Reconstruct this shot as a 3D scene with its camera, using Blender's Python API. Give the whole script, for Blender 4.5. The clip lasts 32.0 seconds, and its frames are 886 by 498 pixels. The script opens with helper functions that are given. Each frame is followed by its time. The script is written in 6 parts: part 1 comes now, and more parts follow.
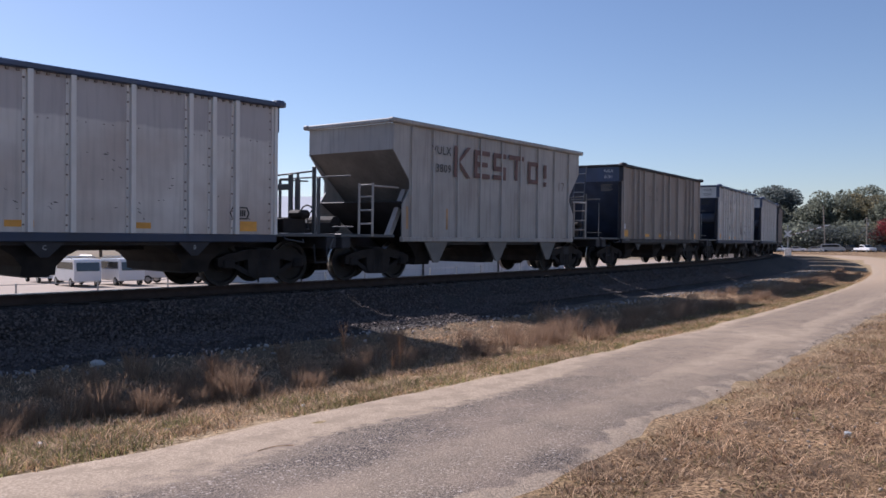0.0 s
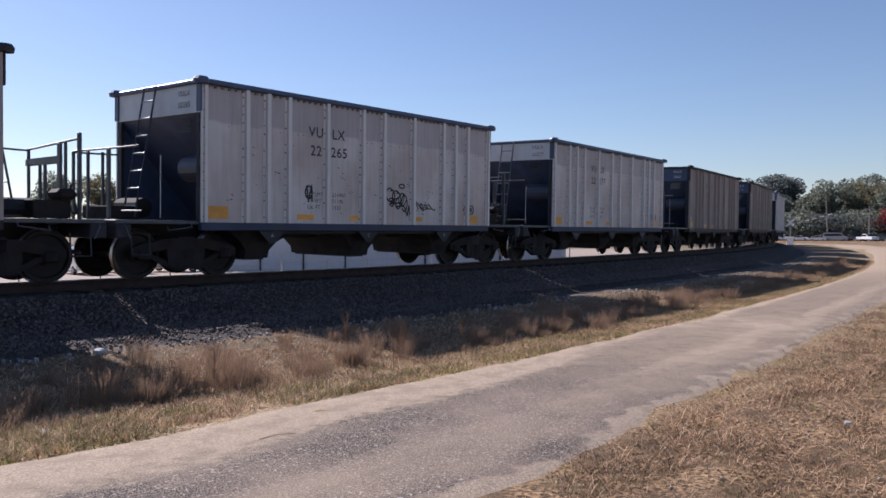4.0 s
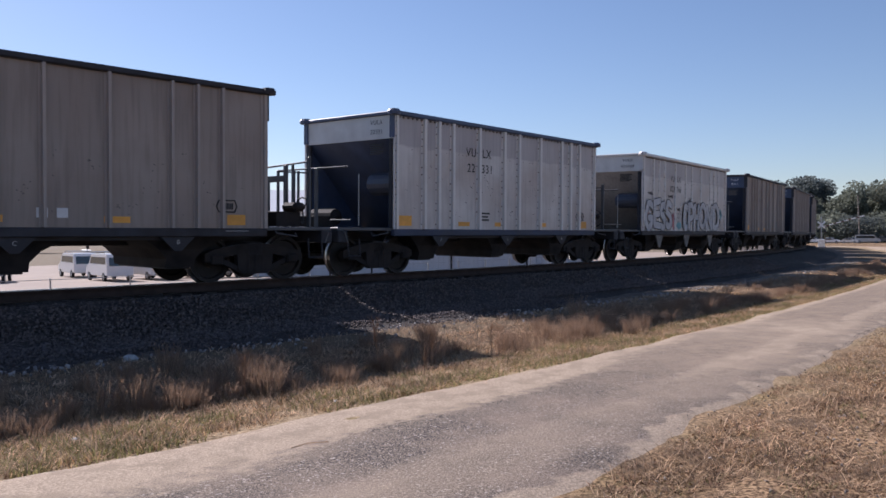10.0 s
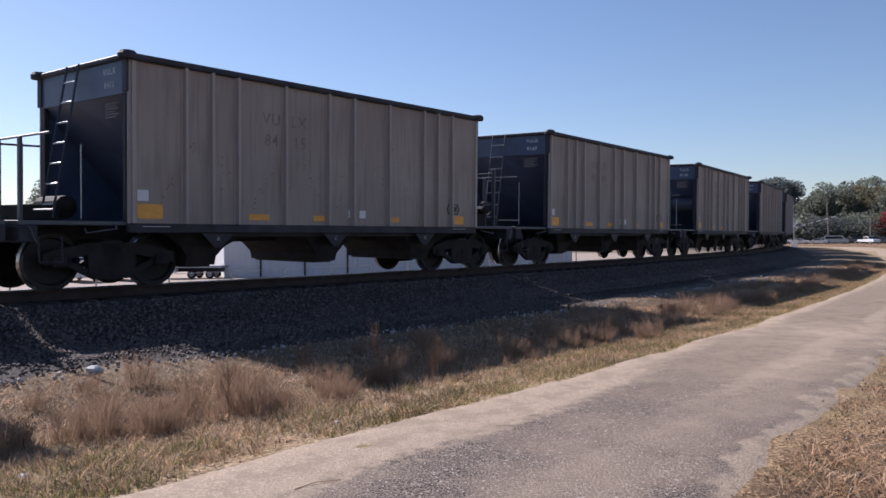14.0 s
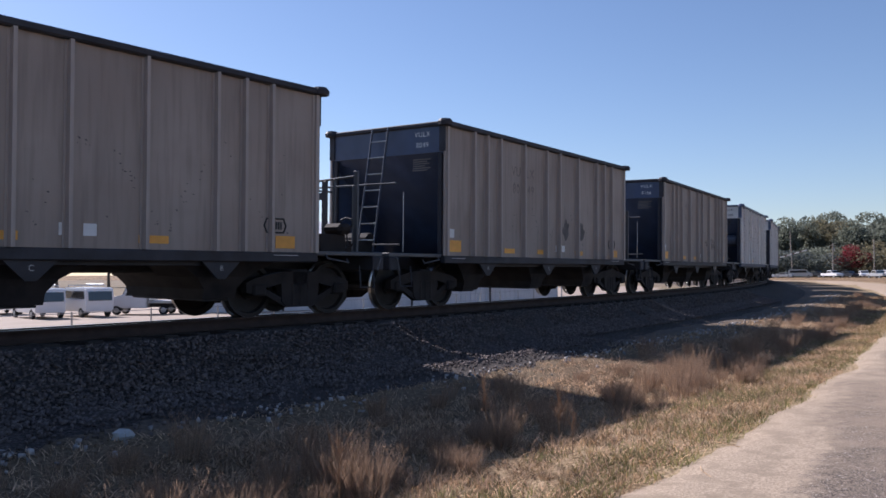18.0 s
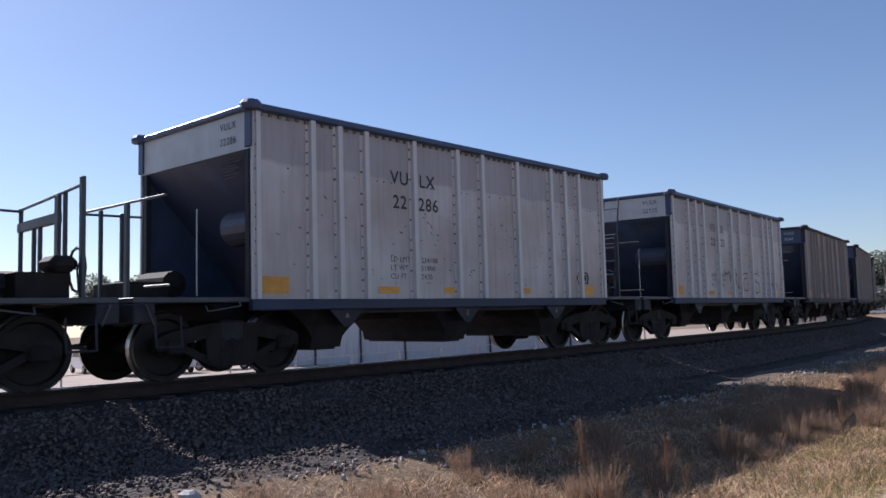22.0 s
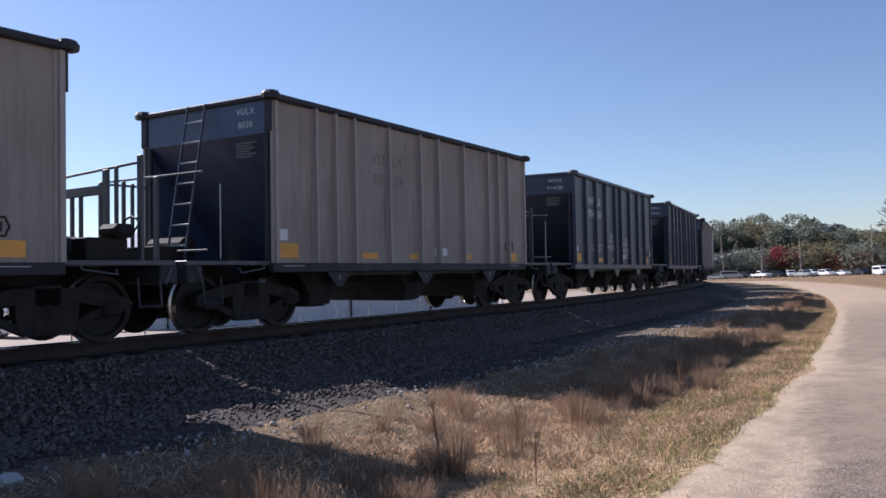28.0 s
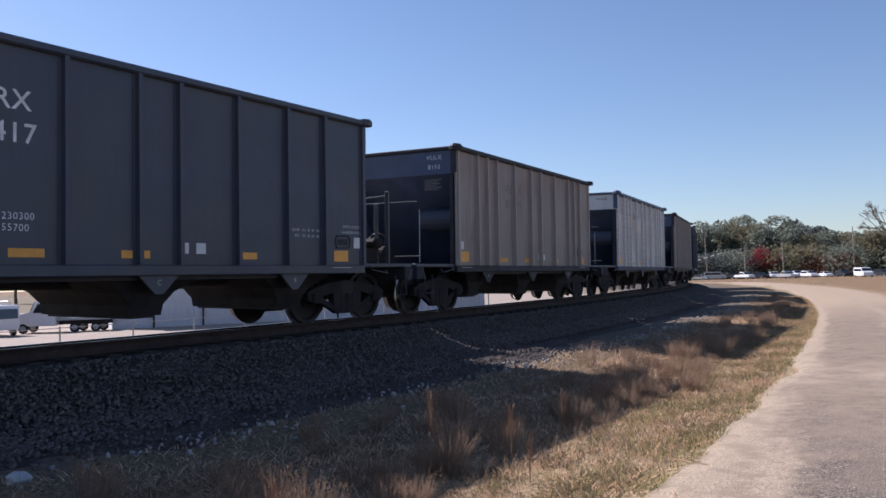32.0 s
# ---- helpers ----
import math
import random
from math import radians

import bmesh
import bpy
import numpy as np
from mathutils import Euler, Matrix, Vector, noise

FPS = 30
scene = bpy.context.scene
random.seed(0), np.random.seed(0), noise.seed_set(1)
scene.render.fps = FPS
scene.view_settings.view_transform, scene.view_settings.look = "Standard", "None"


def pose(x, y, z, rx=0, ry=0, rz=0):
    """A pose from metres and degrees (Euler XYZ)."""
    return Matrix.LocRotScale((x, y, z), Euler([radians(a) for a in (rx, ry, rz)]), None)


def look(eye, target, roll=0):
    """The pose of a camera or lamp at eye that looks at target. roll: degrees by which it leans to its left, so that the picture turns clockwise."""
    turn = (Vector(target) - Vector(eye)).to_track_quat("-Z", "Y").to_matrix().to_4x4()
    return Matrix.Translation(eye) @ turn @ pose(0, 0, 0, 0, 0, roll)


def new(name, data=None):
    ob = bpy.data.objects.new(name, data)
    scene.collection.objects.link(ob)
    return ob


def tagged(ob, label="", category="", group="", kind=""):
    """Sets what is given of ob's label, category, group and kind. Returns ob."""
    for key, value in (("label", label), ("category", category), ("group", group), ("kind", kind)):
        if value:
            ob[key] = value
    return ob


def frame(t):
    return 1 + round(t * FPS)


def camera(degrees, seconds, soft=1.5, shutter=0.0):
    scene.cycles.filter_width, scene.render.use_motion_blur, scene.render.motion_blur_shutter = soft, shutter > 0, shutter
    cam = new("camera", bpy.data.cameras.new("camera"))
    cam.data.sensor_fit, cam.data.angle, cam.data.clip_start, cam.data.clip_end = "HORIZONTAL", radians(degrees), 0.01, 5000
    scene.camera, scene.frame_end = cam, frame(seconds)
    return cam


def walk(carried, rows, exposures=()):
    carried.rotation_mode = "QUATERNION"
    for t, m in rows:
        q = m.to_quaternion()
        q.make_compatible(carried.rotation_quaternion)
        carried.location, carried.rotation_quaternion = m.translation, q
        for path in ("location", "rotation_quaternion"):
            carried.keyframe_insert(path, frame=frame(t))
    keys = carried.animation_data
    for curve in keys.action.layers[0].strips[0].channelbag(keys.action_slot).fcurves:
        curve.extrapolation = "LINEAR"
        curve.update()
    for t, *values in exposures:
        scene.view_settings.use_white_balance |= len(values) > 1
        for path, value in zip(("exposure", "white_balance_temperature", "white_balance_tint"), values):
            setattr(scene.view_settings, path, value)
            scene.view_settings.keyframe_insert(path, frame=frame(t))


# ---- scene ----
# ---- camera ----
cam = camera(57.1, 32.0, soft=1.6)
# seconds, x, y, z, yaw, pitch, roll
PATH = [
    (0, -0.002, -0.000, 1.691, -18.12, -0.31, -0.07),
    (0.5, 0.005, -0.004, 1.698, -17.86, -0.44, 0.04),
    (1, 0.011, -0.016, 1.696, -17.98, -0.45, 0.10),
    (1.5, 0.008, -0.021, 1.692, -18.19, -0.50, 0.16),
    (2, -0.002, -0.019, 1.691, -18.25, -0.68, 0.30),
    (2.5, -0.005, -0.014, 1.694, -18.26, -0.94, 0.28),
    (4.5, 0.001, -0.009, 1.699, -17.94, -1.13, -0.04),
    (5, -0.002, -0.010, 1.680, -17.96, -0.96, 0.02),
    (5.5, 0.000, -0.013, 1.681, -17.93, -0.98, 0.05),
    (6, -0.009, -0.013, 1.697, -17.83, -1.12, 0.13),
    (6.5, -0.013, -0.012, 1.692, -17.63, -1.10, -0.13),
    (7, -0.014, -0.014, 1.689, -17.38, -1.04, -0.25),
    (7.5, -0.019, -0.013, 1.693, -17.37, -0.82, -0.47),
    (8, -0.045, -0.001, 1.706, -17.53, -0.61, -0.45),
    (8.5, -0.112, -0.002, 1.711, -17.63, -0.50, -0.49),
    (9, -0.169, 0.004, 1.711, -17.45, -0.55, -0.43),
    (9.5, -0.128, 0.045, 1.699, -16.83, -0.68, -0.33),
    (10, -0.018, 0.143, 1.692, -16.19, -0.78, -0.38),
    (10.5, 0.071, 0.227, 1.689, -16.30, -0.77, -0.36),
    (11, 0.073, 0.312, 1.692, -17.54, -0.59, -0.23),
    (11.5, 0.058, 0.424, 1.696, -19.41, -0.14, -0.21),
    (12, 0.092, 0.530, 1.681, -20.98, 0.14, 0.07),
    (12.5, 0.204, 0.673, 1.675, -21.53, 0.17, 0.35),
    (13, 0.226, 0.808, 1.659, -20.98, -0.11, 0.60),
    (13.5, 0.098, 1.055, 1.650, -19.68, -0.59, 0.41),
    (15.5, -0.557, 2.528, 1.540, -15.33, -0.60, -2.50),
    (16, -0.668, 2.814, 1.553, -16.25, -0.14, -1.85),
    (16.5, -0.787, 3.072, 1.560, -17.82, 0.55, -0.97),
    (17, -0.899, 3.309, 1.550, -19.14, 1.43, -1.17),
    (17.5, -0.932, 3.517, 1.539, -20.21, 1.60, -0.67),
    (18, -0.920, 3.722, 1.553, -20.88, 1.68, -0.40),
    (18.5, -0.936, 3.944, 1.541, -21.25, 2.06, -1.18),
    (19, -0.925, 4.121, 1.535, -21.52, 2.12, -1.30),
    (19.5, -0.901, 4.164, 1.542, -21.29, 2.30, -1.76),
    (20, -0.877, 4.168, 1.535, -20.24, 2.80, -1.88),
    (20.5, -0.853, 4.219, 1.524, -18.86, 3.24, -1.74),
    (21, -0.839, 4.278, 1.456, -16.97, 4.23, -1.32),
    (21.5, -0.797, 4.325, 1.455, -15.91, 4.58, -1.68),
    (22, -0.759, 4.356, 1.475, -15.68, 5.21, -2.17),
    (22.5, -0.757, 4.369, 1.496, -15.44, 4.92, -1.93),
    (23, -0.753, 4.384, 1.505, -15.53, 4.35, -1.88),
    (23.5, -0.711, 4.427, 1.502, -16.04, 3.92, -1.64),
    (24, -0.698, 4.457, 1.502, -17.61, 3.55, -1.62),
    (24.5, -0.686, 4.474, 1.503, -19.73, 3.09, -1.48),
    (25, -0.663, 4.473, 1.501, -22.02, 2.79, -1.51),
    (25.5, -0.637, 4.467, 1.520, -23.79, 2.61, -1.66),
    (27.5, -0.639, 4.532, 1.524, -24.75, 2.58, -2.01),
    (28, -0.626, 4.534, 1.523, -25.22, 2.25, -1.84),
    (28.5, -0.647, 4.541, 1.529, -25.85, 1.80, -1.44),
    (29, -0.661, 4.539, 1.527, -26.41, 1.70, -1.17),
    (29.5, -0.667, 4.533, 1.534, -26.81, 1.89, -1.21),
    (30, -0.664, 4.511, 1.534, -27.02, 2.30, -1.56),
    (30.5, -0.667, 4.514, 1.537, -27.08, 2.30, -1.37),
    (31, -0.683, 4.510, 1.544, -26.97, 2.27, -1.36),
    (31.5, -0.725, 4.462, 1.551, -26.70, 2.31, -1.57),
    (32, -0.816, 4.369, 1.579, -26.25, 2.17, -1.55),
]


def aim(x, y, z, yaw, pitch, roll):
    """A hand-held camera's pose: yaw to the left of +y, pitch up, roll as look() takes it."""
    a, b = radians(yaw), radians(pitch)
    way = Vector((-math.sin(a) * math.cos(b), math.cos(a) * math.cos(b), math.sin(b)))
    eye = Vector((x, y, z))
    return look(eye, eye + way, roll)


walk(cam, [(row[0], aim(*row[1:])) for row in PATH],
     [(0, 0.38, 6000, 21), (13, 0.38, 6000, 21), (17, 0.52, 5940, 20), (20, 0.5, 5940, 20), (22, 0.42, 5940, 20), (24, 0.5, 5940, 20), (32, 0.56, 5940, 20)])

# ---- light ----
SUN_ELEV, SUN_AZ = 37.0, -28.0  # degrees; azimuth from +y towards +x
world = bpy.data.worlds.new("sky")
scene.world = world
world.use_nodes = True
wn, wl = world.node_tree.nodes, world.node_tree.links
sky = wn.new("ShaderNodeTexSky")
sky.sky_type, sky.sun_disc = "NISHITA", False
sky.sun_elevation, sky.sun_rotation = radians(SUN_ELEV), radians(SUN_AZ)
sky.air_density, sky.dust_density, sky.ozone_density, sky.altitude = 1.0, 0.3, 2.5, 100
wl.new(sky.outputs[0], wn["Background"].inputs[0])
wn["Background"].inputs[1].default_value = 0.08
sun = new("sun", bpy.data.lights.new("sun", "SUN"))
sun.data.energy, sun.data.angle, sun.data.color = 5.0, radians(0.55), (1.0, 0.94, 0.86)
e_, a_ = radians(SUN_ELEV), radians(SUN_AZ)
SUN_DIR = Vector((math.sin(a_) * math.cos(e_), math.cos(a_) * math.cos(e_), math.sin(e_)))
sun.matrix_world = look(SUN_DIR * 200, (0, 0, 0))

# ---- the railway's line ----
X0, Y0, HEAD, CURVE = -1.555, 16.837, 1.0301, 0.0047742  # a point of the line, its heading from +y, its bend
RAIL, CANT, RIDE, LEAN = 0.853, 0.07, 0.06, 1.1  # rail head over the road, drop of the far rail, lift of the car bodies and their lean in degrees
R_LINE = 1 / CURVE
CX, CY = X0 - R_LINE * math.cos(HEAD), Y0 + R_LINE * math.sin(HEAD)
ANG0 = math.atan2(Y0 - CY, X0 - CX)
PITCH, SPEED, GAIN, START = 12.7505, 7.6931, 0.011, -1.4054  # car spacing, speed, its gain, first car's place


def on_line(s, d=0.0):
    """World x, y at s metres along the line and d metres to the road's side of it."""
    a = ANG0 + s / R_LINE
    return CX + (R_LINE + d) * math.cos(a), CY + (R_LINE + d) * math.sin(a)


def line_sd(x, y):
    """The inverse of on_line, for arrays too."""
    vx, vy = np.asarray(x) - CX, np.asarray(y) - CY
    a = np.arctan2(vy, vx) - ANG0
    a = (a + np.pi) % (2 * np.pi) - np.pi
    return R_LINE * a, np.hypot(vx, vy) - R_LINE


def line_yaw(s):
    """Degrees of the line's direction at s, counter-clockwise from +x."""
    return math.degrees(ANG0 + s / R_LINE) + 90


def car_place(k, t):
    return START + k * PITCH - SPEED * t - GAIN * t * t / 2


def ground_z(x, y):
    """Height of the ground sheet, for arrays."""
    s, d = line_sd(x, y)
    z = np.interp(d, [-300, -60, -9, -3.0, 3.0, 4.2, 5.0, 6.2, 7.4, 8.4, 9.2, 11.5, 14, 25, 60, 400],
                  [-1.1, -1.1, -0.82, -0.38, 0.0, 0.08, 0.10, 0.03, -0.05, 0.0, 0.06, 0.12, 0.15, 0.2, 0.35, 0.6])
    far = np.clip((np.hypot(x, y) - 45) / 60, 0, 1)
    return z + (0.25 * far - 0.8 * np.clip((np.hypot(x, y) - 100) / 90, 0, 1)) * (np.asarray(d) > -3)


# ---- materials ----
def mat(name, base, rough=0.7, metal=0.0, vary=0.25, scale=3.0, bump=0.0, bump_scale=40.0, second=None, second_amount=0.5,
        second_scale=1.0, stretch=(1, 1, 1), spec=0.4, streak=0.0, per_object=0.0, per_island=0.0, coords="Object", glow_through=0.0, load_line=None, cells=0.0):
    """A painted, worn or natural surface: grain and stains at two scales, fine relief, optional upright streaks."""
    m = bpy.data.materials.new(name)
    m.use_nodes = True
    n, l = m.node_tree.nodes, m.node_tree.links
    b = n["Principled BSDF"]
    b.inputs["Roughness"].default_value, b.inputs["Metallic"].default_value = rough, metal
    b.inputs["Specular IOR Level"].default_value = spec
    tc = n.new("ShaderNodeTexCoord")
    mp = n.new("ShaderNodeMapping")
    mp.inputs["Scale"].default_value = stretch
    l.new(tc.outputs[coords], mp.inputs[0])

    def noise_tex(s, detail=6.0, source=mp):
        t = n.new("ShaderNodeTexNoise")
        t.inputs["Scale"].default_value, t.inputs["Detail"].default_value = s, detail
        l.new(source.outputs[0], t.inputs["Vector"])
        return t

    def mixed(fac, a, c, kind="MIX"):
        x = n.new("ShaderNodeMix")
        x.data_type, x.blend_type = "RGBA", kind
        for sock, v in ((x.inputs[0], fac), (x.inputs[6], a), (x.inputs[7], c)):
            if hasattr(v, "is_output"):
                l.new(v, sock)
            else:
                sock.default_value = v if isinstance(v, (int, float)) else (*v, 1)
        return x.outputs[2]

    def ramp(src, lo, hi):
        r = n.new("ShaderNodeMapRange")
        r.inputs[1].default_value, r.inputs[2].default_value = lo, hi
        l.new(src, r.inputs[0])
        return r.outputs[0]

    grain = noise_tex(scale)
    dark, light = [c * (1 - vary) for c in base], [min(1, c * (1 + vary)) for c in base]
    col = mixed(ramp(grain.outputs[0], 0.3, 0.7), dark, light)
    if second:
        big = noise_tex(second_scale, 4.0)
        fac = n.new("ShaderNodeMath")
        fac.operation = "MULTIPLY"
        fac.inputs[1].default_value = second_amount
        l.new(ramp(big.outputs[0], 0.42, 0.62), fac.inputs[0])
        col = mixed(fac.outputs[0], col, second)
    if load_line:  # darker grime above the usual level of the load
        sz = n.new("ShaderNodeSeparateXYZ")
        l.new(tc.outputs[coords], sz.inputs[0])
        up = n.new("ShaderNodeMath")
        up.operation = "MULTIPLY_ADD"
        up.inputs[1].default_value = 0.3
        l.new(noise_tex(1.3, 8.0).outputs[0], up.inputs[0])
        l.new(sz.outputs[2], up.inputs[2])
        part_of = n.new("ShaderNodeMath")
        part_of.operation = "MULTIPLY"
        part_of.inputs[1].default_value = 0.75
        l.new(ramp(up.outputs[0], load_line, load_line + 0.05), part_of.inputs[0])
        col = mixed(part_of.outputs[0], col, [base[0] * 0.66, base[1] * 0.64, base[2] * 0.68])
    if streak:
        ms = n.new("ShaderNodeMapping")
        ms.inputs["Scale"].default_value = (5, 5, 0.35)
        l.new(tc.outputs[coords], ms.inputs[0])
        st = noise_tex(2.2, 5.0, ms)
        fac = n.new("ShaderNodeMath")
        fac.operation = "MULTIPLY"
        fac.inputs[1].default_value = streak
        l.new(ramp(st.outputs[0], 0.48, 0.75), fac.inputs[0])
        col = mixed(fac.outputs[0], col, [c * 0.35 for c in base])
    if per_object or per_island:
        rnd = n.new("ShaderNodeObjectInfo" if per_object else "ShaderNodeNewGeometry").outputs["Random" if per_object else "Random Per Island"]
        amount = per_object or per_island
        r = n.new("ShaderNodeMapRange")
        r.inputs[3].default_value, r.inputs[4].default_value = 1 - amount, 1 + amount
        l.new(rnd, r.inputs[0])
        comb = n.new("ShaderNodeCombineColor")
        for i in range(3):
            l.new(r.outputs[0], comb.inputs[i])
        col = mixed(1.0, col, comb.outputs[0], "MULTIPLY")
    l.new(col, b.inputs["Base Color"])
    if glow_through:  # thin leaves let the light of the sun behind them pass
        tr, mx = n.new("ShaderNodeBsdfTranslucent"), n.new("ShaderNodeMixShader")
        l.new(col, tr.inputs[0])
        mx.inputs[0].default_value = glow_through
        l.new(b.outputs[0], mx.inputs[1])
        l.new(tr.outputs[0], mx.inputs[2])
        l.new(mx.outputs[0], n["Material Output"].inputs[0])
    if cells:  # stones lying side by side
        vo = n.new("ShaderNodeTexVoronoi")
        vo.inputs["Scale"].default_value = cells
        l.new(mp.outputs[0], vo.inputs["Vector"])
        col = mixed(0.75, col, ramp(vo.outputs["Color"], 0.0, 1.4), "MULTIPLY")
        col = mixed(ramp(vo.outputs["Distance"], 0.32, 0.62), col, [c * 0.22 for c in base])
        l.new(col, b.inputs["Base Color"])
        bp = n.new("ShaderNodeBump")
        bp.invert = True
        bp.inputs["Strength"].default_value, bp.inputs["Distance"].default_value = 0.9, 0.03
        l.new(vo.outputs["Distance"], bp.inputs["Height"])
        l.new(bp.outputs[0], b.inputs["Normal"])
    elif bump:
        fine = noise_tex(bump_scale, 4.0)
        bp = n.new("ShaderNodeBump")
        bp.inputs["Strength"].default_value, bp.inputs["Distance"].default_value = bump, 0.02
        l.new(fine.outputs[0], bp.inputs["Height"])
        l.new(bp.outputs[0], b.inputs["Normal"])
    return m


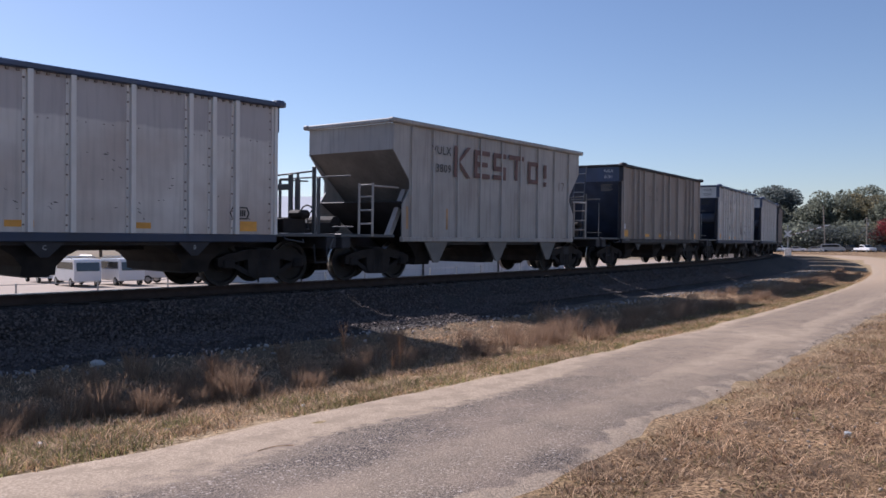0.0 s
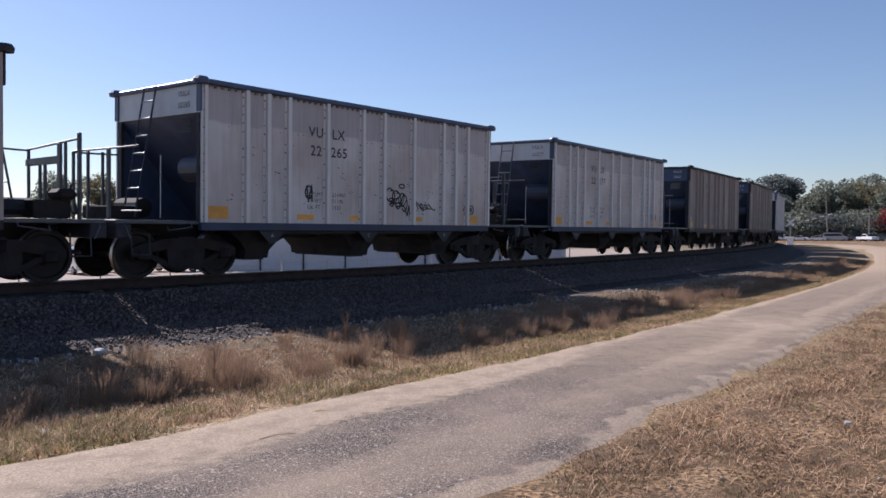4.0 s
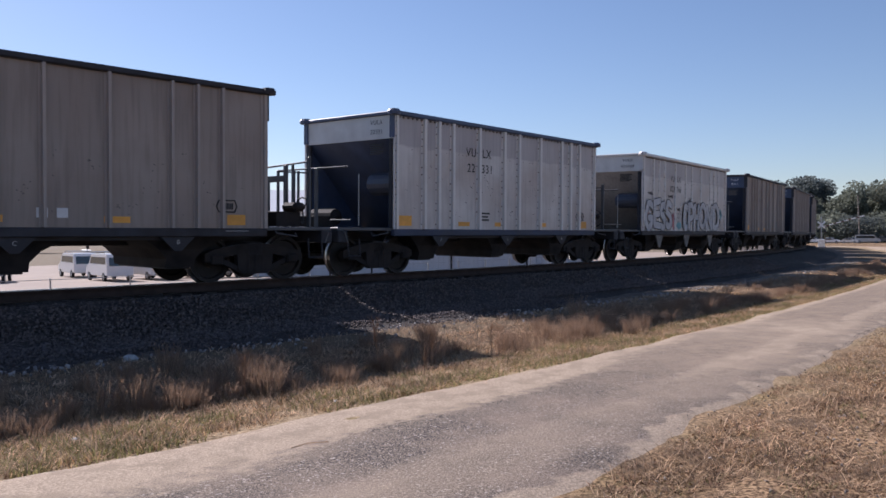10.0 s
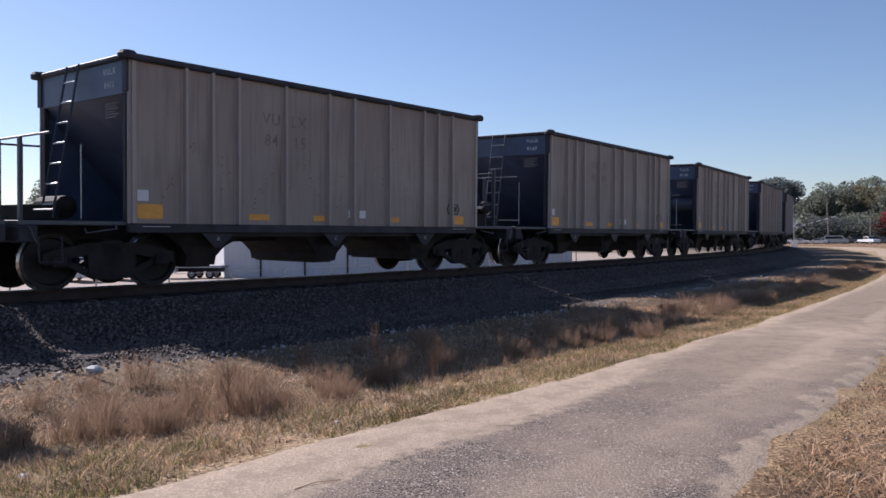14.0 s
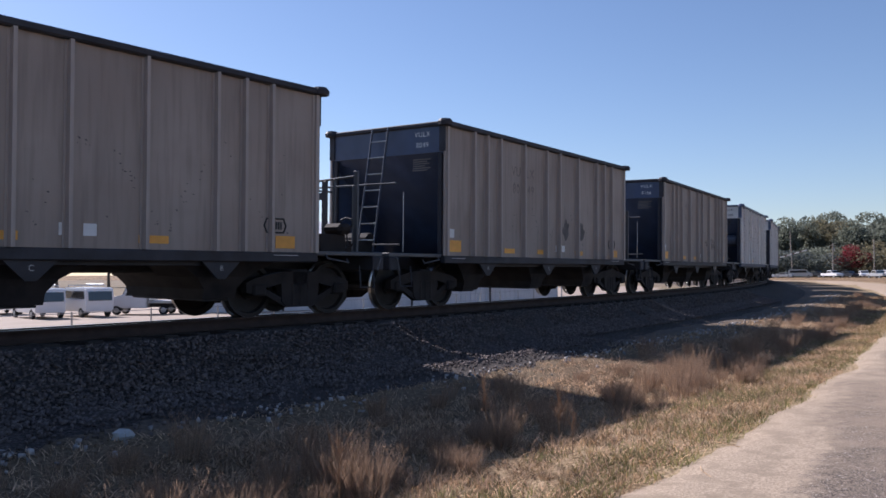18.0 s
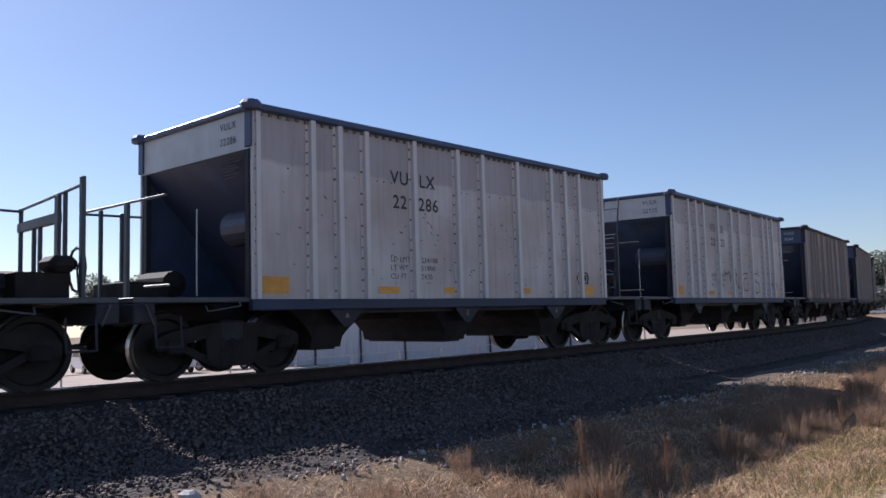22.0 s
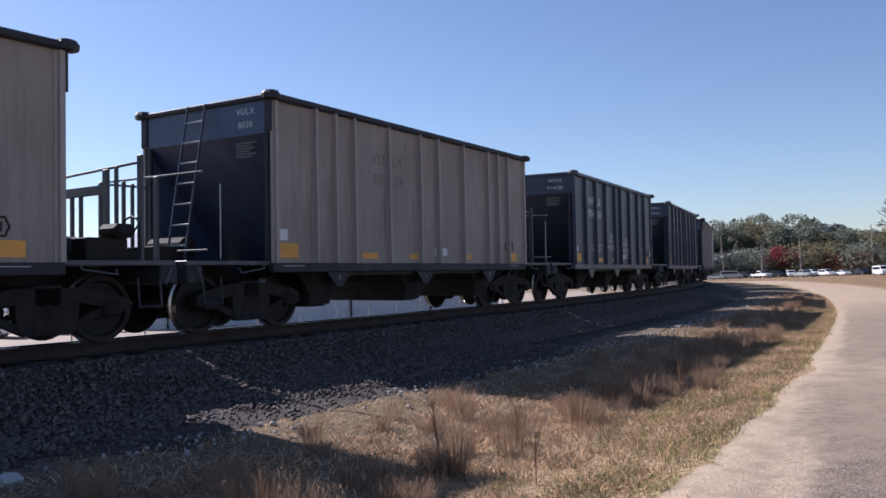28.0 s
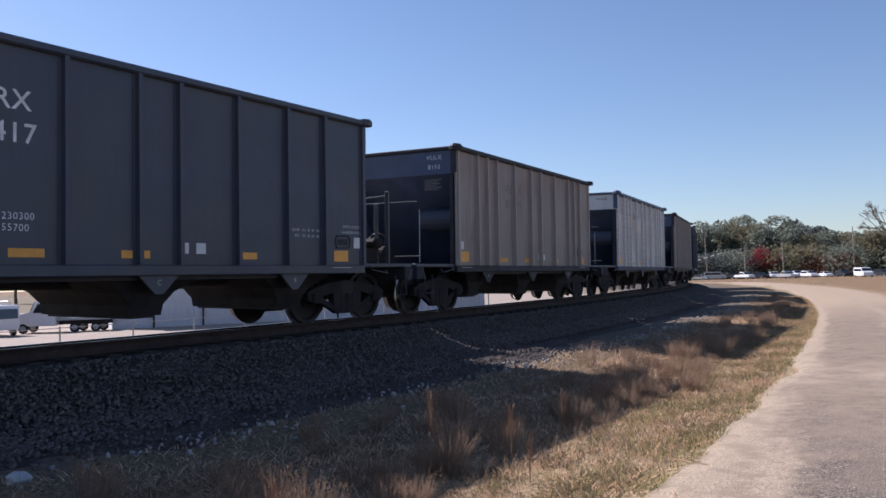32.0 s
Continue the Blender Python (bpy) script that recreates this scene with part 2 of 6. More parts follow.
M = {
    "silver": mat("bare_grey_car_side", (0.60, 0.56, 0.535), 0.5, 0.15, 0.09, 1.6, 0.25, 3.0, (0.43, 0.355, 0.32), 0.8, 0.5, streak=0.3, load_line=3.1),
    "silver_post": mat("pale_post", (0.66, 0.625, 0.60), 0.45, 0.15, 0.06, 3.0, streak=0.2),
    "white_end": mat("white_end_paint", (0.70, 0.69, 0.66), 0.5, 0.0, 0.08, 2.0, second=(0.45, 0.42, 0.38), second_amount=0.4, second_scale=1.2),
    "tan": mat("weathered_grey_brown_paint", (0.342, 0.286, 0.25), 0.6, 0.0, 0.1, 1.4, 0.25, 4.0, (0.26, 0.205, 0.175), 0.7, 0.7, streak=0.4),
    "tan_post": mat("weathered_post", (0.375, 0.32, 0.286), 0.5, 0.0, 0.08, 2.0, streak=0.25),
    "black": mat("black_car_paint", (0.058, 0.069, 0.098), 0.4, 0.0, 0.15, 1.5, 0.15, 5.0, (0.075, 0.074, 0.078), 0.5, 0.7, streak=0.15),
    "navy": mat("dark_blue_black_end_paint", (0.068, 0.095, 0.17), 0.45, 0.0, 0.25, 1.8, second=(0.075, 0.088, 0.125), second_amount=0.6),
    "under": mat("grimy_underframe", (0.042, 0.042, 0.05), 0.6, 0.0, 0.3, 2.5, 0.2, 20.0, (0.036, 0.032, 0.034), 0.5, 1.5, spec=0.25),
    "blue_sill": mat("faded_blue_sill", (0.042, 0.058, 0.105), 0.6, 0.0, 0.2, 2.0, second=(0.05, 0.05, 0.055), second_amount=0.6),
    "cream": mat("pale_grey_hopper_paint", (0.43, 0.405, 0.385), 0.6, 0.0, 0.1, 1.5, 0.15, 4.0, (0.33, 0.285, 0.255), 0.6, 0.6, streak=0.4),
    "steel": mat("worn_wheel_steel", (0.026, 0.023, 0.023), 0.55, 0.0, 0.3, 6.0, spec=0.2),
    "truck": mat("dusty_black_truck_iron", (0.028, 0.025, 0.026), 0.75, 0.0, 0.3, 3.0, 0.2, 25.0, (0.046, 0.036, 0.03), 0.5, 1.5, spec=0.15),
    "tread": mat("polished_rail_steel", (0.45, 0.43, 0.41), 0.28, 1.0, 0.1, 4.0),
    "rust": mat("rusty_rail_web", (0.045, 0.028, 0.022), 0.85, 0.1, 0.3, 5.0),
    "yellow": mat("yellow_reflective_strip", (0.78, 0.37, 0.07), 0.5, 0.0, 0.12, 6.0, per_object=0.15),
    "sticker": mat("white_sticker", (0.68, 0.68, 0.68), 0.5, 0.0, 0.06, 8.0),
    "letter_dark": mat("faded_black_lettering", (0.035, 0.035, 0.035), 0.6),
    "letter_white": mat("white_lettering", (0.72, 0.72, 0.72), 0.6),
    "letter_faded": mat("faint_lettering", (0.215, 0.18, 0.165), 0.7),
    "spray_red": mat("faded_dark_red_spray", (0.17, 0.10, 0.09), 0.7),
    "spray_black": mat("black_spray", (0.025, 0.025, 0.03), 0.6),
    "spray_white": mat("white_spray", (0.52, 0.505, 0.51), 0.6, 0.0, 0.12, 3.0, second=(0.42, 0.40, 0.40), second_amount=0.7, second_scale=1.6, streak=0.2),
    "spray_faded": mat("faded_black_spray", (0.075, 0.066, 0.064), 0.7, 0.0, 0.4, 5.0),
    "spray_faint_teal": mat("faint_teal_spray", (0.20, 0.33, 0.335), 0.7, 0.0, 0.2, 5.0),
    "spray_teal": mat("teal_spray", (0.16, 0.34, 0.38), 0.6),
    "wood": mat("creosoted_tie", (0.045, 0.035, 0.03), 0.9, 0.0, 0.3, 6.0, 0.4, 30.0, stretch=(1, 6, 6)),
    "stone": mat("ballast_stone", (0.128, 0.105, 0.097), 0.9, 0.0, 0.2, 8.0, per_island=0.35, spec=0.2),
    "ballast": mat("ballast_bed", (0.17, 0.138, 0.124), 0.95, 0.0, 0.3, 22.0, 0.7, 45.0, (0.115, 0.09, 0.078), 0.7, 0.6, cells=24.0),
    "concrete": mat("sunlit_concrete_lot", (0.35, 0.275, 0.215), 0.9, 0.0, 0.1, 0.7, second=(0.31, 0.245, 0.195), second_amount=0.5, second_scale=0.15),
    "white_metal": mat("white_ribbed_metal", (0.612, 0.620, 0.629), 0.5, 0.0, 0.05, 0.5, streak=0.15),
    "car_white": mat("white_car_paint", (0.75, 0.75, 0.76), 0.25, 0.0, 0.03, 1.0),
    "car_dark": mat("dark_car_paint", (0.03, 0.033, 0.04), 0.25, 0.0, 0.1, 1.0),
    "car_silver": mat("silver_car_paint", (0.42, 0.43, 0.45), 0.3, 0.4, 0.05, 1.0),
    "glass": mat("dark_window_glass", (0.02, 0.025, 0.03), 0.08, 0.0, 0.1, 1.0, spec=0.8),
    "rubber": mat("tyre_rubber", (0.02, 0.02, 0.02), 0.85),
    "pole": mat("weathered_utility_pole", (0.27, 0.24, 0.205), 0.9, 0.0, 0.25, 3.0),
    "grey_metal": mat("galvanised_metal", (0.35, 0.36, 0.37), 0.45, 0.7, 0.1, 4.0),
    "bark": mat("grey_bark", (0.13, 0.105, 0.085), 0.95, 0.0, 0.3, 4.0),
    # dark and mid leaves are paled and greyed: distance haze put into the colour
    "leaf_dark": mat("hazy_pine_green_foliage", (0.15, 0.17, 0.16), 0.8, 0.0, 0.3, 0.6, per_island=0.3, glow_through=0.65),
    "leaf_mid": mat("hazy_green_foliage", (0.195, 0.212, 0.165), 0.8, 0.0, 0.3, 0.5, per_island=0.3, glow_through=0.65),
    "leaf_olive": mat("yellowing_olive_foliage", (0.205, 0.182, 0.11), 0.8, 0.0, 0.3, 0.5, per_island=0.35, glow_through=0.5),
    "leaf_red": mat("crimson_autumn_foliage", (0.259, 0.043, 0.050), 0.8, 0.0, 0.3, 0.6, per_island=0.45, glow_through=0.3),
    "leaf_rust": mat("rusty_autumn_foliage", (0.264, 0.132, 0.088), 0.8, 0.0, 0.3, 0.6, per_island=0.45, glow_through=0.3),
    "grass_tan": mat("dry_tan_grass", (0.37, 0.25, 0.14), 0.9, 0.0, 0.25, 0.8, per_island=0.6, glow_through=0.35),
    "grass_green": mat("fading_green_grass", (0.24, 0.218, 0.09), 0.9, 0.0, 0.3, 0.8, per_island=0.45, glow_through=0.4),
    "weed": mat("brown_dry_weeds", (0.33, 0.222, 0.15), 0.9, 0.0, 0.2, 0.8, per_island=0.35, glow_through=0.45),
    "signal": mat("white_crossing_sign", (0.75, 0.75, 0.75), 0.5),
    "spray_pink": mat("faded_pink_spray", (0.42, 0.16, 0.17), 0.7),
    "orange_streak": mat("orange_rust_streak", (0.50, 0.30, 0.16), 0.8, 0.0, 0.3, 3.0),
    "scuff": mat("dark_dents", (0.112, 0.100, 0.096), 0.7),
    "toe": mat("pale_crushed_stone", (0.36, 0.33, 0.31), 0.85, 0.0, 0.25, 8.0, per_island=0.4),
    "straw": mat("matted_straw", (0.50, 0.345, 0.215), 0.9, 0.0, 0.25, 0.8, per_island=0.8, glow_through=0.3),
    "dead_leaf": mat("brown_leaf_litter", (0.198, 0.114, 0.065), 0.9, 0.0, 0.25, 0.8, per_island=0.75, glow_through=0.15),
    "grit": mat("road_grit", (0.285, 0.24, 0.198), 0.85, 0.0, 0.2, 5.0, per_island=0.6),
    "rail_paint": mat("dull_grey_rail_paint", (0.085, 0.088, 0.095), 0.5, 0.0, 0.2, 3.0),
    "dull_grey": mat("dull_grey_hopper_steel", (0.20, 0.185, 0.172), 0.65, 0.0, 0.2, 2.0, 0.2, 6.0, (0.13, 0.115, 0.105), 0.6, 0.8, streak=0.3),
    "litter": mat("white_litter", (0.420, 0.420, 0.408), 0.6),
}


# ---- mesh helpers ----
def part(name, bm, material, parent=None, label="", at=None):
    """Links a bmesh, or a ready mesh, as one mesh object under a thing or a part."""
    if isinstance(bm, bmesh.types.BMesh):
        me = bpy.data.meshes.new(name)
        bm.to_mesh(me)
        bm.free()
        me.materials.append(material)
    else:
        me = bm
    ob = new(name, me)
    if parent:
        ob.parent = parent
    if at is not None:
        ob.matrix_basis = at
    if label:
        ob["label"] = label
    return ob


def mesh_of(bm, material, name="mesh", smooth=False):
    me = bpy.data.meshes.new(name)
    bm.to_mesh(me)
    bm.free()
    me.materials.append(material)
    if smooth:
        me.shade_smooth()
    return me


def box(bm, x0, x1, y0, y1, z0, z1, bevel=0.0):
    vs = [bm.verts.new((x, y, z)) for x in (x0, x1) for y in (y0, y1) for z in (z0, z1)]
    fs = [bm.faces.new([vs[i] for i in f]) for f in ((0, 1, 3, 2), (4, 6, 7, 5), (0, 4, 5, 1), (2, 3, 7, 6), (0, 2, 6, 4), (1, 5, 7, 3))]
    if bevel:
        es = list({e for f in fs for e in f.edges})
        bmesh.ops.bevel(bm, geom=es, offset=bevel, segments=1, affect="EDGES")
    return bm


def prism(bm, outline, y0, y1):
    """An outline in x, z drawn out from y0 to y1."""
    a = [bm.verts.new((x, y0, z)) for x, z in outline]
    b = [bm.verts.new((x, y1, z)) for x, z in outline]
    bm.faces.new(a)
    bm.faces.new(b[::-1])
    for i in range(len(a)):
        j = (i + 1) % len(a)
        bm.faces.new((a[j], a[i], b[i], b[j]))
    bmesh.ops.recalc_face_normals(bm, faces=bm.faces[:])
    return bm


def tube(bm, points, r, n=6):
    """A round bar along points."""
    for p, q in zip(points, points[1:]):
        p, q = Vector(p), Vector(q)
        m = Matrix.Translation((p + q) / 2) @ (q - p).to_track_quat("Z", "Y").to_matrix().to_4x4()
        bmesh.ops.create_cone(bm, cap_ends=True, segments=n, radius1=r, radius2=r, depth=(q - p).length + r, matrix=m)
    return bm


def lathe(bm, profile, n=20, axis="y"):
    """Turns a profile of (radius, place along the axis) round the y or z axis."""
    rings = []
    for r, h in profile:
        ring = []
        for i in range(n):
            a = 2 * math.pi * i / n
            ring.append(bm.verts.new((r * math.cos(a), h, r * math.sin(a)) if axis == "y" else (r * math.cos(a), r * math.sin(a), h)))
        rings.append(ring)
    for a, b in zip(rings, rings[1:]):
        for i in range(n):
            bm.faces.new((a[i], a[(i + 1) % n], b[(i + 1) % n], b[i]))
    bm.faces.new(rings[0][::-1])
    bm.faces.new(rings[-1])
    bmesh.ops.recalc_face_normals(bm, faces=bm.faces[:])
    return bm


def raw_mesh(name, verts, faces_tri, material):
    """A mesh from arrays of vertices and triangles."""
    me = bpy.data.meshes.new(name)
    v, f = np.asarray(verts, np.float32), np.asarray(faces_tri, np.int32)
    me.vertices.add(len(v))
    me.vertices.foreach_set("co", v.ravel())
    me.loops.add(f.size)
    me.loops.foreach_set("vertex_index", f.ravel())
    me.polygons.add(len(f))
    me.polygons.foreach_set("loop_start", np.arange(len(f), dtype=np.int32) * f.shape[1])
    me.polygons.foreach_set("loop_total", np.full(len(f), f.shape[1], np.int32))
    me.update(calc_edges=True)
    me.materials.append(material)
    return me


TEXTS = {}


def text_mesh(words, size, material, align="CENTER", thick=0.0):
    """Lettering in the built-in font as a mesh in the x, y plane."""
    key = (words, size, material.name, align, thick)
    if key not in TEXTS:
        cu = bpy.data.curves.new("lettering", "FONT")
        cu.body, cu.size, cu.align_x, cu.align_y, cu.offset, cu.resolution_u, cu.space_character = words, size, align, "CENTER", thick, 3, 1.12
        ob = new("lettering", cu)
        deps = bpy.context.evaluated_depsgraph_get()
        me = bpy.data.meshes.new_from_object(ob.evaluated_get(deps))
        me.materials.clear()
        me.materials.append(material)
        bpy.data.objects.remove(ob)
        bpy.data.curves.remove(cu)
        TEXTS[key] = me
    return TEXTS[key]
# ---- ground ----
def ground_material():
    """Dry verge, lawn and lot soil, mixed by the distance from the railway (u) and noise."""
    m = bpy.data.materials.new("autumn_ground")
    m.use_nodes = True
    n, l = m.node_tree.nodes, m.node_tree.links
    b = n["Principled BSDF"]
    b.inputs["Roughness"].default_value = 0.95
    b.inputs["Specular IOR Level"].default_value = 0.15
    uv = n.new("ShaderNodeUVMap")
    sep = n.new("ShaderNodeSeparateXYZ")
    l.new(uv.outputs[0], sep.inputs[0])
    tc = n.new("ShaderNodeTexCoord")

    def nz(scale, detail=6):
        t = n.new("ShaderNodeTexNoise")
        t.inputs["Scale"].default_value, t.inputs["Detail"].default_value = scale, detail
        l.new(tc.outputs["Object"], t.inputs["Vector"])
        return t.outputs[0]

    def rng(src, lo, hi, a=0.0, c=1.0):
        r = n.new("ShaderNodeMapRange")
        for i, v in ((1, lo), (2, hi), (3, a), (4, c)):
            r.inputs[i].default_value = v
        l.new(src, r.inputs[0])
        return r.outputs[0]

    def mix(fac, a, c):
        x = n.new("ShaderNodeMix")
        x.data_type = "RGBA"
        for sock, v in ((x.inputs[0], fac), (x.inputs[6], a), (x.inputs[7], c)):
            if hasattr(v, "is_output"):
                l.new(v, sock)
            else:
                sock.default_value = (*v, 1)
        return x.outputs[2]

    def add(a, c, k):
        x = n.new("ShaderNodeMath")
        x.operation = "MULTIPLY_ADD"
        x.inputs[1].default_value = k
        l.new(c, x.inputs[0])
        l.new(a, x.inputs[2])
        return x.outputs[0]

    def op_mul(a, k):
        x = n.new("ShaderNodeMath")
        x.operation = "MULTIPLY"
        x.inputs[1].default_value = k
        l.new(a, x.inputs[0])
        return x.outputs[0]

    wob = add(sep.outputs[0], nz(0.45, 3), 2.2)  # distance from the line, wavering
    lawn = mix(rng(nz(30.0, 10), 0.42, 0.58), (0.085, 0.050, 0.028), (0.43, 0.285, 0.16))
    lawn = mix(rng(nz(2.4, 8), 0.50, 0.66), lawn, (0.128, 0.084, 0.051))
    green = mix(rng(nz(26.0, 8), 0.4, 0.6), (0.068, 0.058, 0.020), (0.184, 0.153, 0.061))
    lawn = mix(op_mul(rng(nz(0.5, 7), 0.54, 0.70), 0.7), lawn, green)
    verge = mix(rng(nz(22.0, 8), 0.38, 0.62), (0.182, 0.127, 0.072), (0.493, 0.366, 0.224))
    verge = mix(rng(nz(0.8, 6), 0.55, 0.72), verge, (0.265, 0.215, 0.096))
    soil = mix(rng(nz(9.0), 0.35, 0.65), (0.095, 0.078, 0.065), (0.19, 0.155, 0.125))
    yard = mix(rng(nz(2.0), 0.35, 0.65), (0.170, 0.129, 0.082), (0.245, 0.197, 0.136))
    ditch = mix(rng(nz(20.0, 8), 0.38, 0.62), (0.093, 0.066, 0.042), (0.235, 0.174, 0.110))
    col = mix(rng(wob, 4.9, 6.0), soil, ditch)
    col = mix(rng(wob, 7.6, 8.6), col, verge)
    col = mix(rng(wob, 12.2, 13.6), col, lawn)
    col = mix(rng(sep.outputs[0], -3.0, -5.5), col, yard)
    l.new(col, b.inputs["Base Color"])
    bp = n.new("ShaderNodeBump")
    bp.inputs["Strength"].default_value, bp.inputs["Distance"].default_value = 0.8, 0.02
    l.new(nz(38.0, 8), bp.inputs["Height"])
    l.new(bp.outputs[0], b.inputs["Normal"])
    return m


def axis_steps(lo, hi, fine_lo, fine_hi, fine, grow=1.25):
    out = list(np.arange(fine_lo, fine_hi + 1e-6, fine))
    step, v = fine, fine_hi
    while v < hi:
        step *= grow
        v += step
        out.append(v)
    step, v = fine, fine_lo
    while v > lo:
        step *= grow
        v -= step
        out.insert(0, v)
    return np.array(out)


def build_ground():
    xs, ys = axis_steps(-2500, 3500, -12, 40, 0.4), axis_steps(-2000, 3500, -2, 42, 0.4)
    gx, gy = np.meshgrid(xs, ys)
    z = ground_z(gx, gy)
    rough = np.random.RandomState(3).normal(0, 0.012, z.shape) * (np.hypot(gx, gy) < 45)
    v = np.stack([gx, gy, z + rough], -1).reshape(-1, 3)
    nx = len(xs)
    i, j = np.meshgrid(np.arange(nx - 1), np.arange(len(ys) - 1))
    a = (j * nx + i).ravel()
    f = np.stack([a, a + 1, a + nx + 1, a + nx], -1)
    me = raw_mesh("ground", v, f, ground_material())
    s, d = line_sd(v[:, 0], v[:, 1])
    lay = me.uv_layers.new(name="line")
    idx = f.ravel()
    lay.data.foreach_set("uv", np.stack([d[idx], s[idx]], -1).astype(np.float32).ravel())
    me.shade_smooth()
    tagged(new("ground", me), "dry autumn ground of tan grass and dark soil", "ground", kind="structure")


build_ground()


# ---- road: worn asphalt lane with sandy edges ----
ROAD_S = [-60, -30, -12, -5, 0, 5, 10, 18, 30, 45, 60, 80, 100, 125]
ROAD_L = [13.5, 11.2, 9.7, 9.15, 9.05, 8.9, 8.5, 8.15, 7.8, 7.6, 7.6, 7.8, 8.2, 9.0]
ROAD_R = [18.5, 15.5, 13.4, 12.62, 12.02, 11.6, 11.2, 11.0, 11.2, 11.6, 11.2, 10.8, 11.0, 11.5]


def road_material():
    m = bpy.data.materials.new("worn_sandy_asphalt")
    m.use_nodes = True
    n, l = m.node_tree.nodes, m.node_tree.links
    b = n["Principled BSDF"]
    b.inputs["Roughness"].default_value = 0.9
    b.inputs["Specular IOR Level"].default_value = 0.2
    uv = n.new("ShaderNodeUVMap")
    uv.uv_map = "road"
    tc = n.new("ShaderNodeTexCoord")
    sep = n.new("ShaderNodeSeparateXYZ")
    l.new(uv.outputs[0], sep.inputs[0])

    def nz(scale, detail=6, src=None):
        t = n.new("ShaderNodeTexNoise")
        t.inputs["Scale"].default_value, t.inputs["Detail"].default_value = scale, detail
        l.new(src or tc.outputs["Object"], t.inputs["Vector"])
        return t.outputs[0]

    def rng(src, lo, hi, a=0.0, c=1.0):
        r = n.new("ShaderNodeMapRange")
        for i, v in ((1, lo), (2, hi), (3, a), (4, c)):
            r.inputs[i].default_value = v
        l.new(src, r.inputs[0])
        return r.outputs[0]

    def mix(fac, a, c):
        x = n.new("ShaderNodeMix")
        x.data_type = "RGBA"
        for sock, v in ((x.inputs[0], fac), (x.inputs[6], a), (x.inputs[7], c)):
            if hasattr(v, "is_output"):
                l.new(v, sock)
            else:
                sock.default_value = (*v, 1)
        return x.outputs[2]

    def op(kind, a, c):
        x = n.new("ShaderNodeMath")
        x.operation = kind
        for sock, v in ((x.inputs[0], a), (x.inputs[1], c)):
            if hasattr(v, "is_output"):
                l.new(v, sock)
            else:
                sock.default_value = v
        return x.outputs[0]

    mp = n.new("ShaderNodeMapping")
    mp.inputs["Scale"].default_value = (1.3, 0.07, 1)
    l.new(uv.outputs[0], mp.inputs[0])
    long_noise = nz(2.2, 5, mp.outputs[0])
    asphalt = mix(rng(nz(80.0, 3), 0.46, 0.56), (0.04, 0.033, 0.031), (0.275, 0.22, 0.172))
    asphalt = mix(rng(nz(38.0, 2), 0.64, 0.67), asphalt, (0.50, 0.44, 0.39))
    asphalt = mix(op("MULTIPLY", rng(nz(11.0, 3), 0.55, 0.7), 0.5), asphalt, (0.073, 0.060, 0.055))
    asphalt = mix(op("MULTIPLY", rng(nz(1.1, 8), 0.44, 0.64), 0.45), asphalt, (0.33, 0.252, 0.19))
    sand = mix(rng(nz(55.0, 8), 0.40, 0.60), (0.31, 0.24, 0.172), (0.48, 0.375, 0.275))
    sand = mix(op("MULTIPLY", rng(nz(4.0, 7), 0.5, 0.62), 0.6), sand, (0.274, 0.213, 0.152))
    u = sep.outputs[0]  # metres from the verge side
    x = n.new("ShaderNodeMath")
    x.operation = "ADD"
    l.new(u, x.inputs[0])
    l.new(op("MULTIPLY", op("SUBTRACT", long_noise, 0.5), 0.8), x.inputs[1])
    uu = op("ADD", x.outputs[0], op("MULTIPLY", op("SUBTRACT", nz(7.0, 8), 0.5), 0.55))
    v = sep.outputs[1]
    left = rng(op("ADD", uu, rng(v, -1.5, 3.5, 0.0, 0.75)), 1.08, 1.3, 1.0, 0.0)
    asphalt = mix(op("MULTIPLY", rng(v, -1.5, 3.0), op("ADD", rng(nz(5.0, 8), 0.35, 0.65, 0.0, 0.5), 0.35)), asphalt, (0.315, 0.24, 0.172))
    wheel = op("MULTIPLY", op("MULTIPLY", op("MULTIPLY", rng(uu, 1.7, 1.88), rng(v, -1.0, 2.5)), rng(uu, 2.0, 2.25, 1.0, 0.0)), 0.75)
    edge = n.new("ShaderNodeUVMap")
    edge.uv_map = "edge"
    sepe = n.new("ShaderNodeSeparateXYZ")
    l.new(edge.outputs[0], sepe.inputs[0])
    ragged = op("ADD", sepe.outputs[0], op("MULTIPLY", op("SUBTRACT", nz(2.6, 6), 0.5), 0.9))
    right = rng(ragged, 0.16, 0.26, 0.95, 0.0)
    fac = op("MAXIMUM", op("MAXIMUM", left, wheel), right)
    patch = rng(nz(0.5, 6, mp.outputs[0]), 0.55, 0.7)
    fac = op("MAXIMUM", fac, op("MULTIPLY", patch, 0.5))
    # the worn sandy crossing
    cross = op("MULTIPLY", rng(op("ABSOLUTE", op("SUBTRACT", v, 6.5), 0.0), 0.7, 2.0, 1.0, 0.0), rng(nz(1.2, 4), 0.35, 0.6))
    fac = op("MAXIMUM", fac, cross)
    asphalt = mix(rng(v, 20.0, 34.0, 0.0, 0.85), asphalt, (0.42, 0.315, 0.22))  # beyond the bend it is all sand
    l.new(mix(fac, asphalt, sand), b.inputs["Base Color"])
    bp = n.new("ShaderNodeBump")
    bp.inputs["Strength"].default_value, bp.inputs["Distance"].default_value = 0.7, 0.015
    l.new(nz(70.0, 4), bp.inputs["Height"])
    l.new(bp.outputs[0], b.inputs["Normal"])
    return m


